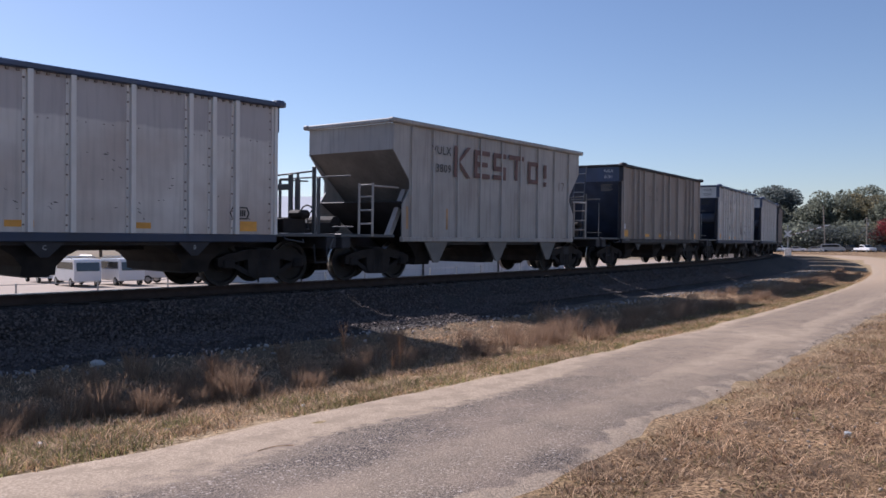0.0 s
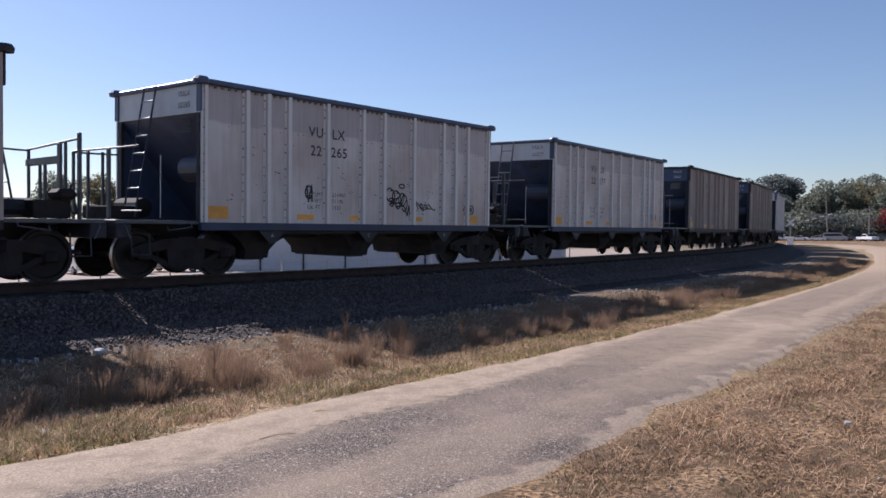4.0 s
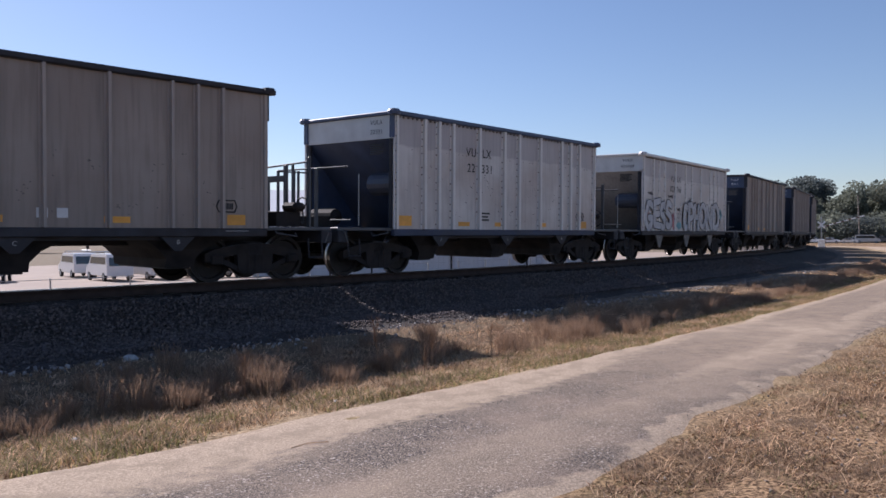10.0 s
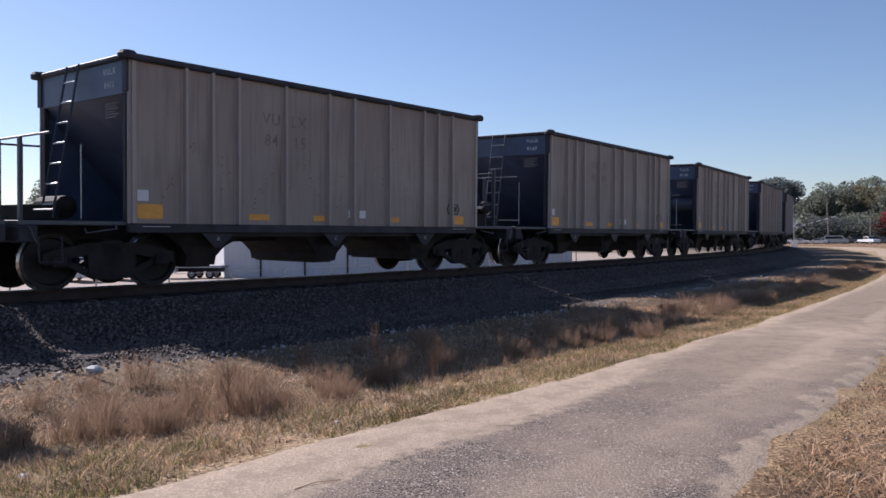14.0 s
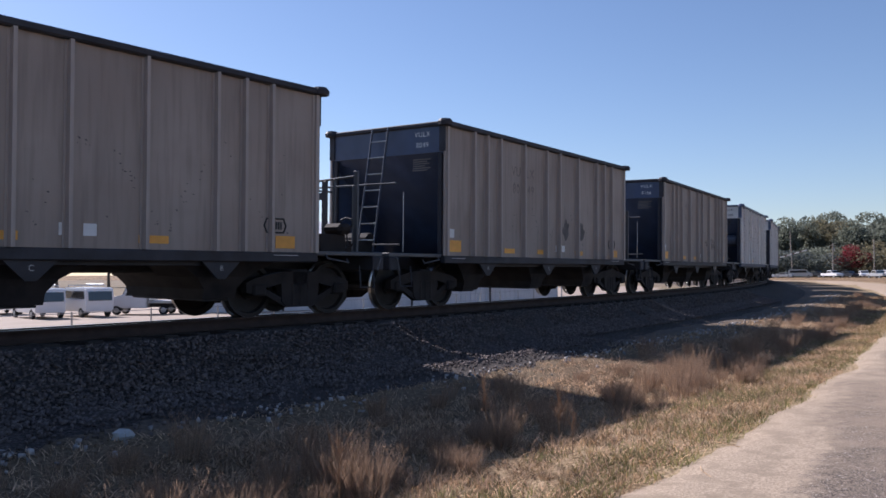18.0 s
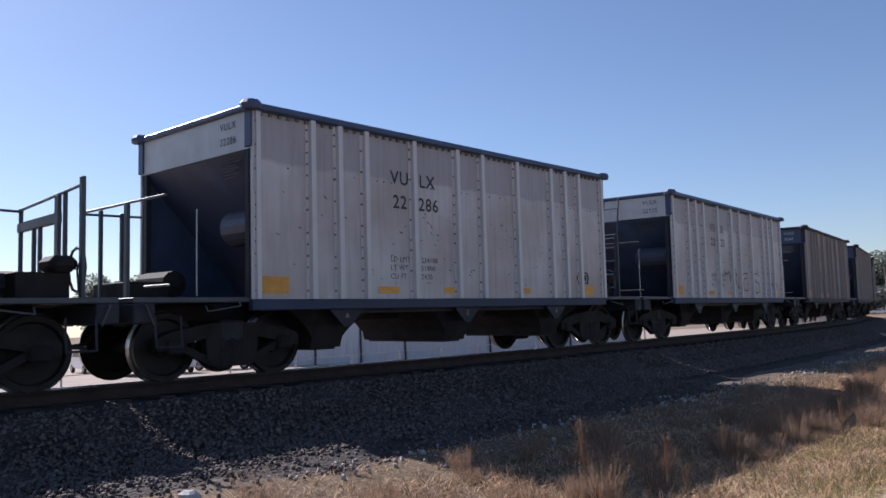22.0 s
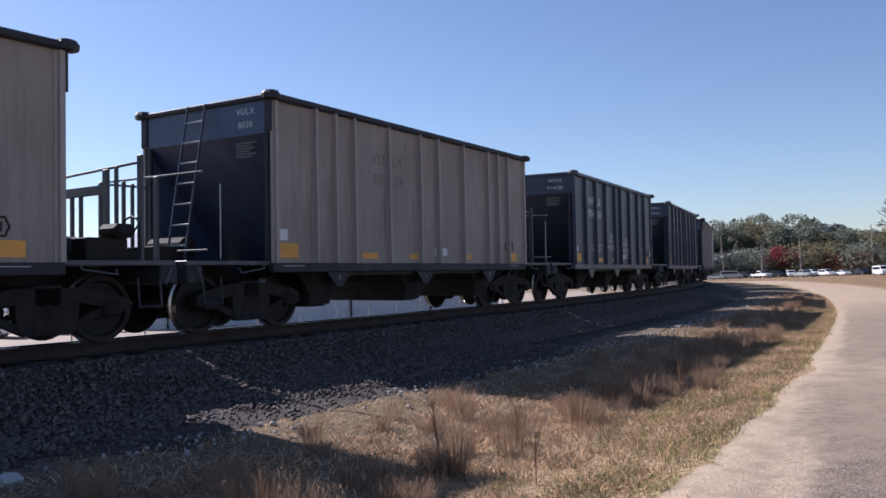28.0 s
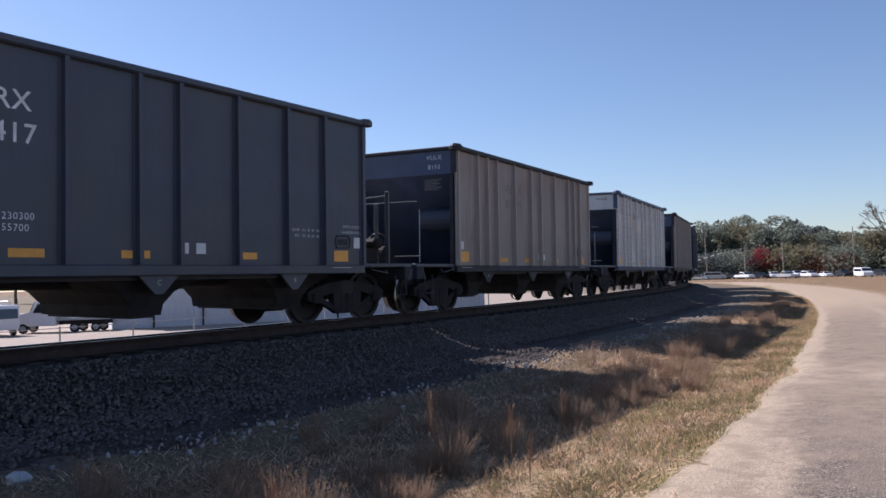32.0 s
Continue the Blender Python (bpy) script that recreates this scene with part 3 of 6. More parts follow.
def build_road():
    ss = np.concatenate([np.arange(-60, -14, 1.5), np.arange(-14, 40, 0.2), np.arange(40, 126, 1.5)])
    lft, rgt = np.interp(ss, ROAD_S, ROAD_L), np.interp(ss, ROAD_S, ROAD_R)
    k = np.ones(15) / 15
    sm = lambda a: np.convolve(np.pad(a, 7, mode="edge"), k, "valid")  # noqa: E731
    rs = np.random.RandomState(5)
    wander = lambda: np.convolve(np.pad(rs.normal(0, 0.16, len(ss)), 2, mode="edge"), np.ones(5) / 5, "valid")  # noqa: E731
    lft, rgt = sm(lft) + 0.7 * wander(), sm(rgt) + 0.5 * wander()
    cols = 17
    u = np.linspace(0, 1, cols)
    d = lft[:, None] * (1 - u) + rgt[:, None] * u
    s = np.repeat(ss[:, None], cols, 1)
    a = ANG0 + s / R_LINE
    x, y = CX + (R_LINE + d) * np.cos(a), CY + (R_LINE + d) * np.sin(a)
    lift = 0.028 * np.clip(np.minimum(u, 1 - u) / 0.12, 0, 1) + 0.004
    lift[0] = lift[-1] = -0.03
    z = ground_z(x, y) + lift[None] + 0.012
    v = np.stack([x, y, z], -1).reshape(-1, 3)
    i, j = np.meshgrid(np.arange(cols - 1), np.arange(len(ss) - 1))
    q = (j * cols + i).ravel()
    f = np.stack([q, q + 1, q + cols + 1, q + cols], -1)[:, ::-1]
    me = raw_mesh("road", v, f, road_material())
    lay = me.uv_layers.new(name="road")
    uv = np.stack([(d - lft[:, None]).ravel(), s.ravel()], -1)
    lay.data.foreach_set("uv", uv[f.ravel()].astype(np.float32).ravel())
    lay = me.uv_layers.new(name="edge")
    uv = np.stack([(rgt[:, None] - d).ravel(), s.ravel()], -1)
    lay.data.foreach_set("uv", uv[f.ravel()].astype(np.float32).ravel())
    me.shade_smooth()
    tagged(new("road", me), "narrow worn asphalt lane with sandy edges", "road", kind="structure")


build_road()


# ---- concrete lot behind the railway ----
def build_lot():
    ss, ds = np.arange(-90, 130, 4.0), np.linspace(-75, -7.5, 14)
    v, f = [], []
    for s in ss:
        for d in ds:
            x, y = on_line(s, d)
            v.append((x, y, float(ground_z(x, y)) + 0.03))
    nd = len(ds)
    for i in range(len(ss) - 1):
        for j in range(nd - 1):
            q = i * nd + j
            f.append((q, q + 1, q + nd + 1, q + nd))
    tagged(new("pavement", raw_mesh("pavement", v, np.array(f)[:, ::-1], M["concrete"])), "sunlit pale concrete truck lot", "pavement", kind="structure")


build_lot()


# ---- railway ----
def build_track():
    top = tagged(new("railway_track"), "single railway track on a grey ballast bed", "railway track")
    ss = np.concatenate([np.arange(-140, -24, 3.0), np.arange(-24, 60, 0.6), np.arange(60, 300, 3.0)])
    prof = [(-3.6, -0.62), (-1.95, 0.38), (-1.6, 0.53), (-0.8, 0.55), (0.8, 0.61), (1.2, 0.65), (1.6, 0.645), (1.75, 0.62), (2.05, 0.52), (2.5, 0.32), (3.0, 0.18), (3.8, 0.14), (4.5, 0.12), (5.1, 0.03)]
    rs = np.random.RandomState(2)
    v = []
    for s in ss:
        for d, z in prof:
            x, y = on_line(s, d + rs.normal(0, 0.05))
            sunk = 0.22 * min(1, max(0, s - 7) / 7) if d > 3.3 else 0.0  # the skirt is overgrown further on
            v.append((x, y, z - sunk + rs.normal(0, 0.02)))
    n = len(prof)
    f = [(i * n + j, i * n + j + 1, (i + 1) * n + j + 1, (i + 1) * n + j) for i in range(len(ss) - 1) for j in range(n - 1)]
    ob = new("ballast_bed", raw_mesh("ballast_bed", v, np.array(f)[:, ::-1], M["ballast"]))
    ob.data.shade_smooth()
    ob.parent = top
    sec = [(-0.07, -0.18), (0.07, -0.18), (0.07, -0.165), (0.012, -0.14), (0.012, -0.045), (0.036, -0.035), (0.036, -0.004), (0.03, 0.0),
           (-0.03, 0.0), (-0.036, -0.004), (-0.036, -0.035), (-0.012, -0.045), (-0.012, -0.14), (-0.07, -0.165)]
    rail_s = np.concatenate([np.arange(-140, -30, 4.0), np.arange(-30, 80, 1.0), np.arange(80, 300, 4.0)])
    for side in (-0.752, 0.752):
        v = []
        for s in rail_s:
            for d, z in sec:
                x, y = on_line(s, side + d)
                v.append((x, y, RAIL + z - (CANT if side < 0 else 0)))
        n = len(sec)
        f = [(i * n + j, i * n + (j + 1) % n, (i + 1) * n + (j + 1) % n, (i + 1) * n + j) for i in range(len(rail_s) - 1) for j in range(n)]
        me = raw_mesh("rail", v, f, M["rust"])
        me.materials.append(M["tread"])
        crown = np.zeros(len(f), np.int32)
        crown[[i for i in range(len(f)) if i % n in (6, 7, 8)]] = 1
        me.polygons.foreach_set("material_index", crown)
        ob = new("rail", me)
        ob.parent = top
    bm = box(bmesh.new(), -0.11, 0.11, -1.3, 1.3, -0.17, 0.0, 0.012)
    tie = mesh_of(bm, M["wood"], "tie")
    for i in range(-46, 95):
        s = i * 0.56
        x, y = on_line(s)
        part("tie", tie, None, top, at=pose(x, y, RAIL - 0.225, -2.66, 0, line_yaw(s) + rs.normal(0, 0.6)))


build_track()
# ---- hopper cars ----
# car space: x along the train towards its rear, y away from the road, z over the rail head
HALF, TOP, SILL, SIDE = 4.645, 3.77, 1.02, 1.47
TRUCK = 4.67
POSTS = [-3.62, -3.09, -2.54, -1.45, -0.34, 0.36, 1.43, 2.58, 3.09, 3.61]
POSTS_BLACK = [-3.62, -2.6, -1.55, -0.45, 0.25, 1.38, 2.5, 3.45]
ROUND_POSTS = [-3.15, -2.1, -1.05, 0.0, 1.0, 2.0, 2.98]
C = {}  # shared meshes


def shared(key, make):
    if key not in C:
        C[key] = make()
    return C[key]


def b_box(material, *dims, bevel=0.0):
    return mesh_of(box(bmesh.new(), *dims, bevel=bevel), material)


def post_mesh(material, width, depth, z0, z1):
    """A pressed hat-section post that stands out to -y."""
    bm = bmesh.new()
    w, k = width / 2, width * 0.3
    prof = [(-w, 0), (-w, -0.012), (-k * 0.55, -0.012), (-k * 0.4, -depth), (w * 0.8, -depth), (w * 0.92, -0.012), (w, -0.012), (w, 0)]
    a = [bm.verts.new((x, y, z0)) for x, y in prof]
    b = [bm.verts.new((x, y * 0.8, z1)) for x, y in prof]
    for i in range(len(a)):
        j = (i + 1) % len(a)
        bm.faces.new((a[i], a[j], b[j], b[i]))
    bm.faces.new(a[::-1])
    bm.faces.new(b)
    bmesh.ops.recalc_face_normals(bm, faces=bm.faces[:])
    return mesh_of(bm, material)


def wheelset_mesh():
    bm = bmesh.new()
    lathe(bm, [(0.09, -1.05), (0.09, 1.05)], 10)
    for sgn in (-1, 1):
        prof = [(0.10, 0.66), (0.14, 0.66), (0.15, 0.70), (0.36, 0.72), (0.38, 0.675), (0.495, 0.675), (0.495, 0.70), (0.462, 0.715), (0.455, 0.81),
                (0.385, 0.81), (0.36, 0.745), (0.16, 0.76), (0.15, 0.80), (0.10, 0.80)]
        lathe(bm, [(r, sgn * y) for r, y in prof], 28)
        for i in range(3):  # bolts on the bearing cap
            a = i * 2 * math.pi / 3
            box(bm, 0.05 * math.cos(a) - 0.015, 0.05 * math.cos(a) + 0.015, sgn * 1.05 - 0.015, sgn * 1.05 + 0.015,
                0.05 * math.sin(a) - 0.015, 0.05 * math.sin(a) + 0.015)
    me = mesh_of(bm, M["steel"])
    me.materials.append(M["tread"])
    for p in me.polygons:  # the running band is worn bright
        p.material_index = 1 if all(math.hypot(me.vertices[i].co.x, me.vertices[i].co.z) > 0.45 for i in p.vertices) else 0
    return me


def side_frame_mesh():
    bm = bmesh.new()
    prism(bm, [(-1.14, 0.42), (-1.14, 0.58), (-0.95, 0.66), (-0.35, 0.76), (0.35, 0.76), (0.95, 0.66), (1.14, 0.58), (1.14, 0.42), (0.92, 0.40),
               (0.72, 0.50), (0.42, 0.56), (0.40, 0.26), (0.28, 0.16), (-0.28, 0.16), (-0.40, 0.26), (-0.42, 0.56), (-0.72, 0.50), (-0.92, 0.40)], -0.07, 0.07)
    # diagonals and bearing boxes
    for sgn in (-1, 1):
        prism(bm, [(sgn * 0.30, 0.16), (sgn * 0.86, 0.44), (sgn * 0.86, 0.54), (sgn * 0.30, 0.28)], -0.05, 0.05)
        box(bm, sgn * 0.889 - 0.13, sgn * 0.889 + 0.13, -0.12, 0.10, 0.36, 0.56, 0.03)
    for i in (-0.17, 0.0, 0.17):  # springs
        tube(bm, [(i, -0.02, 0.22), (i, -0.02, 0.52)], 0.065, 8)
    return mesh_of(bm, M["truck"])


def add_truck(car, x):
    tr = new("truck")
    tr.parent, tr.location = car, (x, 0, -RIDE)
    for y in (-0.98, 0.98):
        part("side_frame", shared("side_frame", side_frame_mesh), None, tr, at=pose(0, y, 0))
    part("bolster", shared("bolster", lambda: b_box(M["under"], -0.2, 0.2, -1.05, 1.05, 0.5, 0.8, bevel=0.03)), None, tr)
    sets = []
    for wx in (-0.889, 0.889):
        w = part("wheelset", shared("wheelset", wheelset_mesh), None, tr, at=pose(wx, 0, 0.457))
        sets.append((w, wx))
    return sets


def ladder_part(car, end):
    """A leaning ladder of two stiles and rungs on the end of the car; end is -1 or 1."""
    m = M["black"]
    lad = new("ladder")
    lad.parent = car
    y0, y1 = (-0.1, 0.33) if end < 0 else (-0.33, 0.1)
    lo, hi = Vector((end * 5.22, 0, 1.12)), Vector((end * 4.76, 0, 3.72))
    for y in (y0, y1):
        part("stile", shared(("stile", end, y), lambda: mesh_of(tube(bmesh.new(), [lo + Vector((0, y, 0)), hi + Vector((0, y, 0))], 0.022), m)), None, lad)
    for i in range(7):
        c = lo.lerp(hi, (i + 0.6) / 7.4)
        part("rung", shared(("rung", y0), lambda: mesh_of(tube(bmesh.new(), [(0, y0, 0), (0, y1, 0)], 0.018), M["grey_metal"])), None, lad, at=pose(*c))


def add_railing(car, end, m):
    """The platform's guard rails and boxes at one end, piece by piece."""
    if end > 0:
        e = 6.05
        flat = (("rail_post", e, 1.3, 0.06, 1.05, 2.4), ("rail_post", e, 0.74, 0.06, 1.05, 2.06), ("rail_post", e, 0.5, 0.06, 1.05, 2.06), ("rail_post", e, -0.16, 0.13, 1.05, 2.42), ("rail_post", e, -0.42, 0.05, 1.05, 2.44), ("rail_post", e, -1.0, 0.1, 1.05, 2.56))
        bars = (("top_rail", [(e, -1.0, 2.46), (e, 1.3, 2.38)], 0.022), ("side_rail", [(e, 1.3, 2.36), (4.75, 1.4, 2.4)], 0.02))
        boxes = (("guard_beam", 6.03, 6.1, -0.18, 1.42, 2.06, 2.2), ("equipment_box", 5.35, 5.98, -0.8, 1.1, 1.06, 1.38), ("brake_gearbox", 5.7, 6.04, -0.95, -0.45, 1.381, 1.58))
    else:
        e = -5.7
        flat = (("rail_post", e, 1.4, 0.07, 1.05, 2.42), ("rail_post", e, 0.8, 0.06, 1.05, 2.4), ("rail_post", e, 0.0, 0.1, 1.05, 2.42), ("rail_post", -5.1, 1.36, 0.06, 1.05, 2.45))
        bars = (("top_rail", [(e, 1.4, 2.42), (e, -1.05, 2.42)], 0.02), ("side_rail", [(e, 1.4, 2.4), (-4.75, 1.42, 2.42)], 0.02), ("foot_rail", [(e, -0.5, 1.22), (e, -1.15, 1.22)], 0.016))
        boxes = (("equipment_box", -5.62, -5.0, 0.1, 1.2, 1.06, 1.32),)
    for i, (name, x, y, w, z0, z1) in enumerate(flat):
        part(name, shared(("flat", end, i), lambda: b_box(m, x - 0.025, x + 0.025, y - w / 2, y + w / 2, z0, z1, bevel=0.006)), None, car)
    for i, (name, pts, r) in enumerate(bars):
        part(name, shared(("bar", end, i), lambda: mesh_of(tube(bmesh.new(), pts, r), m)), None, car)
    for i, (name, *dims) in enumerate(boxes):
        part(name, shared(("plate", end, i), lambda: b_box(m if name == "guard_beam" else M["truck"], *dims, bevel=0.07 if name == "brake_gearbox" else 0.012)), None, car)


def badge_mesh(material):
    """The long six-sided routing badge with its row of bars."""
    bm = tube(bmesh.new(), [(-0.22, 0, 0), (-0.17, 0, -0.11), (0.17, 0, -0.11), (0.22, 0, 0), (0.17, 0, 0.11), (-0.17, 0, 0.11), (-0.22, 0, 0)], 0.014, 5)
    for i in range(6):
        box(bm, -0.14 + i * 0.048, -0.105 + i * 0.048, -0.004, 0.0, -0.06, 0.06)
    return mesh_of(bm, material)


def brake_wheel_mesh():
    bm = bmesh.new()
    pts = [(0, 0.28 * math.cos(a), 0.28 * math.sin(a)) for a in np.linspace(0, 2 * math.pi, 13)]
    tube(bm, pts, 0.018, 5)
    for a in (0.3, 2.4, 4.5):
        tube(bm, [(0, 0, 0), (0, 0.28 * math.cos(a), 0.28 * math.sin(a))], 0.014, 5)
    return mesh_of(bm, M["under"])


def bay_mesh(x0, x1):
    """A funnel between the sills, narrowing to its doors."""
    bm = bmesh.new()
    rings = []
    for z, k, y in ((1.02, -0.85, 1.40), (0.62, -0.16, 1.15), (0.44, 0.0, 1.1), (0.28, 0.0, 1.05)):
        rings.append([bm.verts.new(p) for p in ((x0 + k, -y, z), (x1 - k, -y, z), (x1 - k, y, z), (x0 + k, y, z))])
    for a, b in zip(rings, rings[1:]):
        for i in range(4):
            bm.faces.new((a[i], a[(i + 1) % 4], b[(i + 1) % 4], b[i]))
    bm.faces.new(rings[0])
    bm.faces.new(rings[-1])
    bmesh.ops.recalc_face_normals(bm, faces=bm.faces[:])
    return mesh_of(bm, M["truck"])


def coupler_mesh():
    bm = bmesh.new()
    box(bm, 5.55, 6.1, -0.08, 0.08, 0.78, 0.95, 0.02)
    prism(bm, [(6.05, 0.72), (6.25, 0.72), (6.37, 0.76), (6.37, 0.98), (6.25, 1.02), (6.05, 1.0)], -0.14, 0.02)
    tube(bm, [(6.28, 0.08, 0.74), (6.28, 0.08, 1.0)], 0.07, 8)
    tube(bm, [(5.9, -0.3, 0.72), (6.15, -0.32, 0.45), (6.36, -0.3, 0.42)], 0.03, 6)  # brake hose
    return mesh_of(bm, M["under"])


def rivet_mesh(posts, material):
    """Rivet rows on the post flanges, along the top and at the load line, joined: too small to pick apart."""
    rs = np.random.RandomState(17)
    bm = bmesh.new()
    for x in posts + [-4.52, 4.52]:
        z = SILL + 0.12
        while z < TOP - 0.15:
            r = 0.011 + 0.005 * rs.rand()
            box(bm, x - 0.066 - r, x - 0.066 + r, -0.018, 0.004, z - r, z + r)
            z += rs.choice((0.17, 0.17, 0.34))
    x = -4.5
    while x < 4.5:
        box(bm, x - 0.025, x + 0.025, -0.03, 0.004, TOP - 0.16, TOP - 0.12)
        if rs.rand() < 0.6:
            box(bm, x - 0.009, x + 0.009, -0.002, 0.012, 2.9, 2.918)
        x += 0.16
    return mesh_of(bm, material)


def lettering(car, words, x, z, size, material, y=-1.4865, align="CENTER", thick=0.0, name="lettering"):
    return part(name, text_mesh(words, size, material, align, thick), None, car, at=pose(x, y, z, 90, 0, 0))


def end_lettering(car, words, y, z, size, material, x=-4.662):
    return part("end_lettering", text_mesh(words, size, material), None, car, at=pose(x, y, z, 90, 0, -90))


def bars_mesh(w, h, rows, material):
    """Unreadable small print as plain bars."""
    bm = bmesh.new()
    step = h / rows
    for i in range(rows):
        wi = w * (1.0, 0.8, 0.93, 0.7)[i % 4]
        box(bm, -w / 2, -w / 2 + wi, -0.003, 0.0, h / 2 - i * step - step * 0.55, h / 2 - i * step)
    return mesh_of(bm, material)


def dents_mesh(seed, count, size=1.0):
    """Small dark dents and scrapes punched out by the load, joined: past counting."""
    rs = np.random.RandomState(seed + 40)
    bm = bmesh.new()
    for _ in range(count):
        if rs.rand() < 0.75:  # rows that lean away from the middles of the bays
            u = rs.rand()
            x, z = rs.choice((-3.2, -1.3, 0.8, 2.7)) + rs.choice((-1, 1)) * (0.15 + 0.75 * u) + rs.normal(0, 0.04), 2.45 - 1.15 * u + rs.normal(0, 0.05)
        else:
            x, z = rs.uniform(-4.3, 4.3), 1.25 + 1.5 * rs.rand() ** 1.4
        if min(abs(x - q) for q in POSTS) < 0.13:
            continue
        w, h, a = size * rs.uniform(0.02, 0.06), rs.uniform(0.006, 0.014), rs.uniform(-0.7, 0.2)
        c, q = math.cos(a), math.sin(a)
        bm.faces.new([bm.verts.new((x + c * u - q * v, 0, z + q * u + c * v)) for u, v in ((-w, 0), (0, -h), (w, 0), (0, h))])
    return mesh_of(bm, M["scuff"])


LADDERED, BARE_ENDS = ("22265", "22277", "22325"), ("8263", "8176", "8170", "8266", "8193", "")
DATA = {"22265": ("234900", "51100", "2430"), "22277": ("234700", "51300", "2432"), "22286": ("234100", "51900", "2430"), "22325": ("234300", "51700", "2430"), "023768": ("234500", "51500", "2450"),
        "914700": ("231000", "55000"), "914417": ("230300", "55700")}
STYLES = {
    "silver": dict(side="silver", post="silver_post", chord="navy", end="white_end", slope="navy", sill="blue_sill", letter="letter_dark", endletter="letter_dark", width=0.17, depth=0.09, gusset="under"),
    "tan": dict(side="tan", post="tan_post", chord="under", end="navy", slope="navy", sill="under", letter="letter_faded", endletter="letter_white", width=0.10, depth=0.11, gusset="under"),
    "black": dict(side="black", post="black", chord="black", end="black", slope="black", sill="black", letter="letter_white", endletter="letter_white", width=0.13, depth=0.10, gusset="black"),
    "pale": dict(side="silver", post="silver_post", chord="silver_post", end="white_end", slope="cream", sill="under", letter="letter_dark", endletter="letter_dark", width=0.14, depth=0.03, gusset="dull_grey"),
}


def hopper_car(style, marks, number, label):
    """An open-top four-axle hopper car. marks and number are lettered either side of a post."""
    st = STYLES[style]
    g = lambda k: M[st[k]]  # noqa: E731
    car = tagged(new("hopper_car"), label, "freight car", "hopper cars of the train")
    for sgn in (-1, 1):
        wide = SIDE if sgn < 0 else SIDE + 0.14
        part("side_panel", shared(("panel", style), lambda: b_box(g("side"), -HALF, HALF, -0.012, 0.012, SILL, TOP - 0.04)), None, car, at=pose(0, sgn * wide, 0))
        for x in POSTS_BLACK if style == "black" else POSTS:
            part("post", shared(("post", style), lambda: post_mesh(g("post"), st["width"], st["depth"], SILL, TOP - 0.1)), None, car,
                 at=pose(x * -sgn, sgn * (wide + 0.012), 0, 0, 0, 0 if sgn < 0 else 180))
        for x in (-4.575, 4.575):
            part("corner_post", shared(("corner", style), lambda: post_mesh(g("post"), 0.14, 0.06, SILL, TOP - 0.06)), None, car,
                 at=pose(x, sgn * (wide + 0.012), 0, 0, 0, 0 if sgn < 0 else 180))
        part("top_chord", shared(("chord", style), lambda: b_box(g("chord"), -HALF - 0.11, HALF + 0.11, -0.07, 0.07, TOP - 0.11, TOP, bevel=0.025)), None, car,
             at=pose(0, sgn * (wide + 0.03), 0))
        part("side_sill", shared(("sill", style), lambda: b_box(g("sill"), -HALF, HALF, -0.06, 0.06, 0.86, SILL - 0.002, bevel=0.015)), None, car, at=pose(0, sgn * 1.45, 0))
        part("end_chord", shared(("end_chord", style), lambda: b_box(g("chord"), -0.06, 0.06, -1.43, 1.57, TOP - 0.1, TOP - 0.01, bevel=0.02)), None, car, at=pose(sgn * 4.65, 0, 0))
        for y in (-1.5, 1.6):
            part("corner_cap", shared(("cap", style), lambda: mesh_of(lathe(bmesh.new(), [(0.02, 0), (0.15, 0.0), (0.16, 0.07), (0.12, 0.125), (0.02, 0.145)], 10, "z"), g("chord"))),
                 None, car, at=pose(sgn * 4.66, y, TOP - 0.1))
        part("end_sheet", shared(("end", style), lambda: b_box(g("end"), -0.012, 0.012, -1.45, 1.6, 3.13, TOP - 0.08)), None, car, at=pose(sgn * 4.64, 0, 0))
        slope = shared(("slope", style, sgn), lambda: mesh_of(prism(bmesh.new(), [(sgn * 4.63, 3.15), (sgn * 4.60, 3.16), (sgn * 2.55, 1.03), (sgn * 2.60, 1.0)], -1.45, 1.59), g("slope")))
        part("slope_sheet", slope, None, car)
        for y in (-1.452, 1.584):
            part("end_plate", shared(("end_plate", style, sgn), lambda: mesh_of(prism(bmesh.new(), [(sgn * 4.62, 3.14), (sgn * 2.62, 1.03), (sgn * 4.62, 1.03)], 0.0, 0.008), g("slope"))), None, car, at=pose(0, y, 0))
        # platform and end sill are overlong, added length that blocks sun between cars
        part("end_platform", shared("platform", lambda: b_box(M["rail_paint"], 4.5, 6.33, -1.42, 1.42, 0.98, 1.05, bevel=0.01)), None, car, at=pose(0, 0, 0, 0, 0, 0 if sgn > 0 else 180))
        part("end_sill", shared("end_sill", lambda: b_box(M["under"], 6.05, 6.335, -1.45, 1.45, 0.72, 0.978, bevel=0.02)), None, car, at=pose(0, 0, 0, 0, 0, 0 if sgn > 0 else 180))
        part("coupler", shared("coupler", coupler_mesh), None, car, at=pose(0, 0, 0, 0, 0, 0 if sgn > 0 else 180))
        if number in LADDERED or (style == "tan" and number not in BARE_ENDS):
            ladder_part(car, sgn)
        for y in (-1.44, 1.58):
            part("corner_gusset", shared(("corner_gusset", style), lambda: b_box(g("chord"), -0.02, 0.02, -0.075, 0.075, TOP - 0.62, TOP - 0.1, bevel=0.008)), None, car, at=pose(sgn * 4.662, y, 0))
        add_railing(car, sgn, M["rail_paint"])
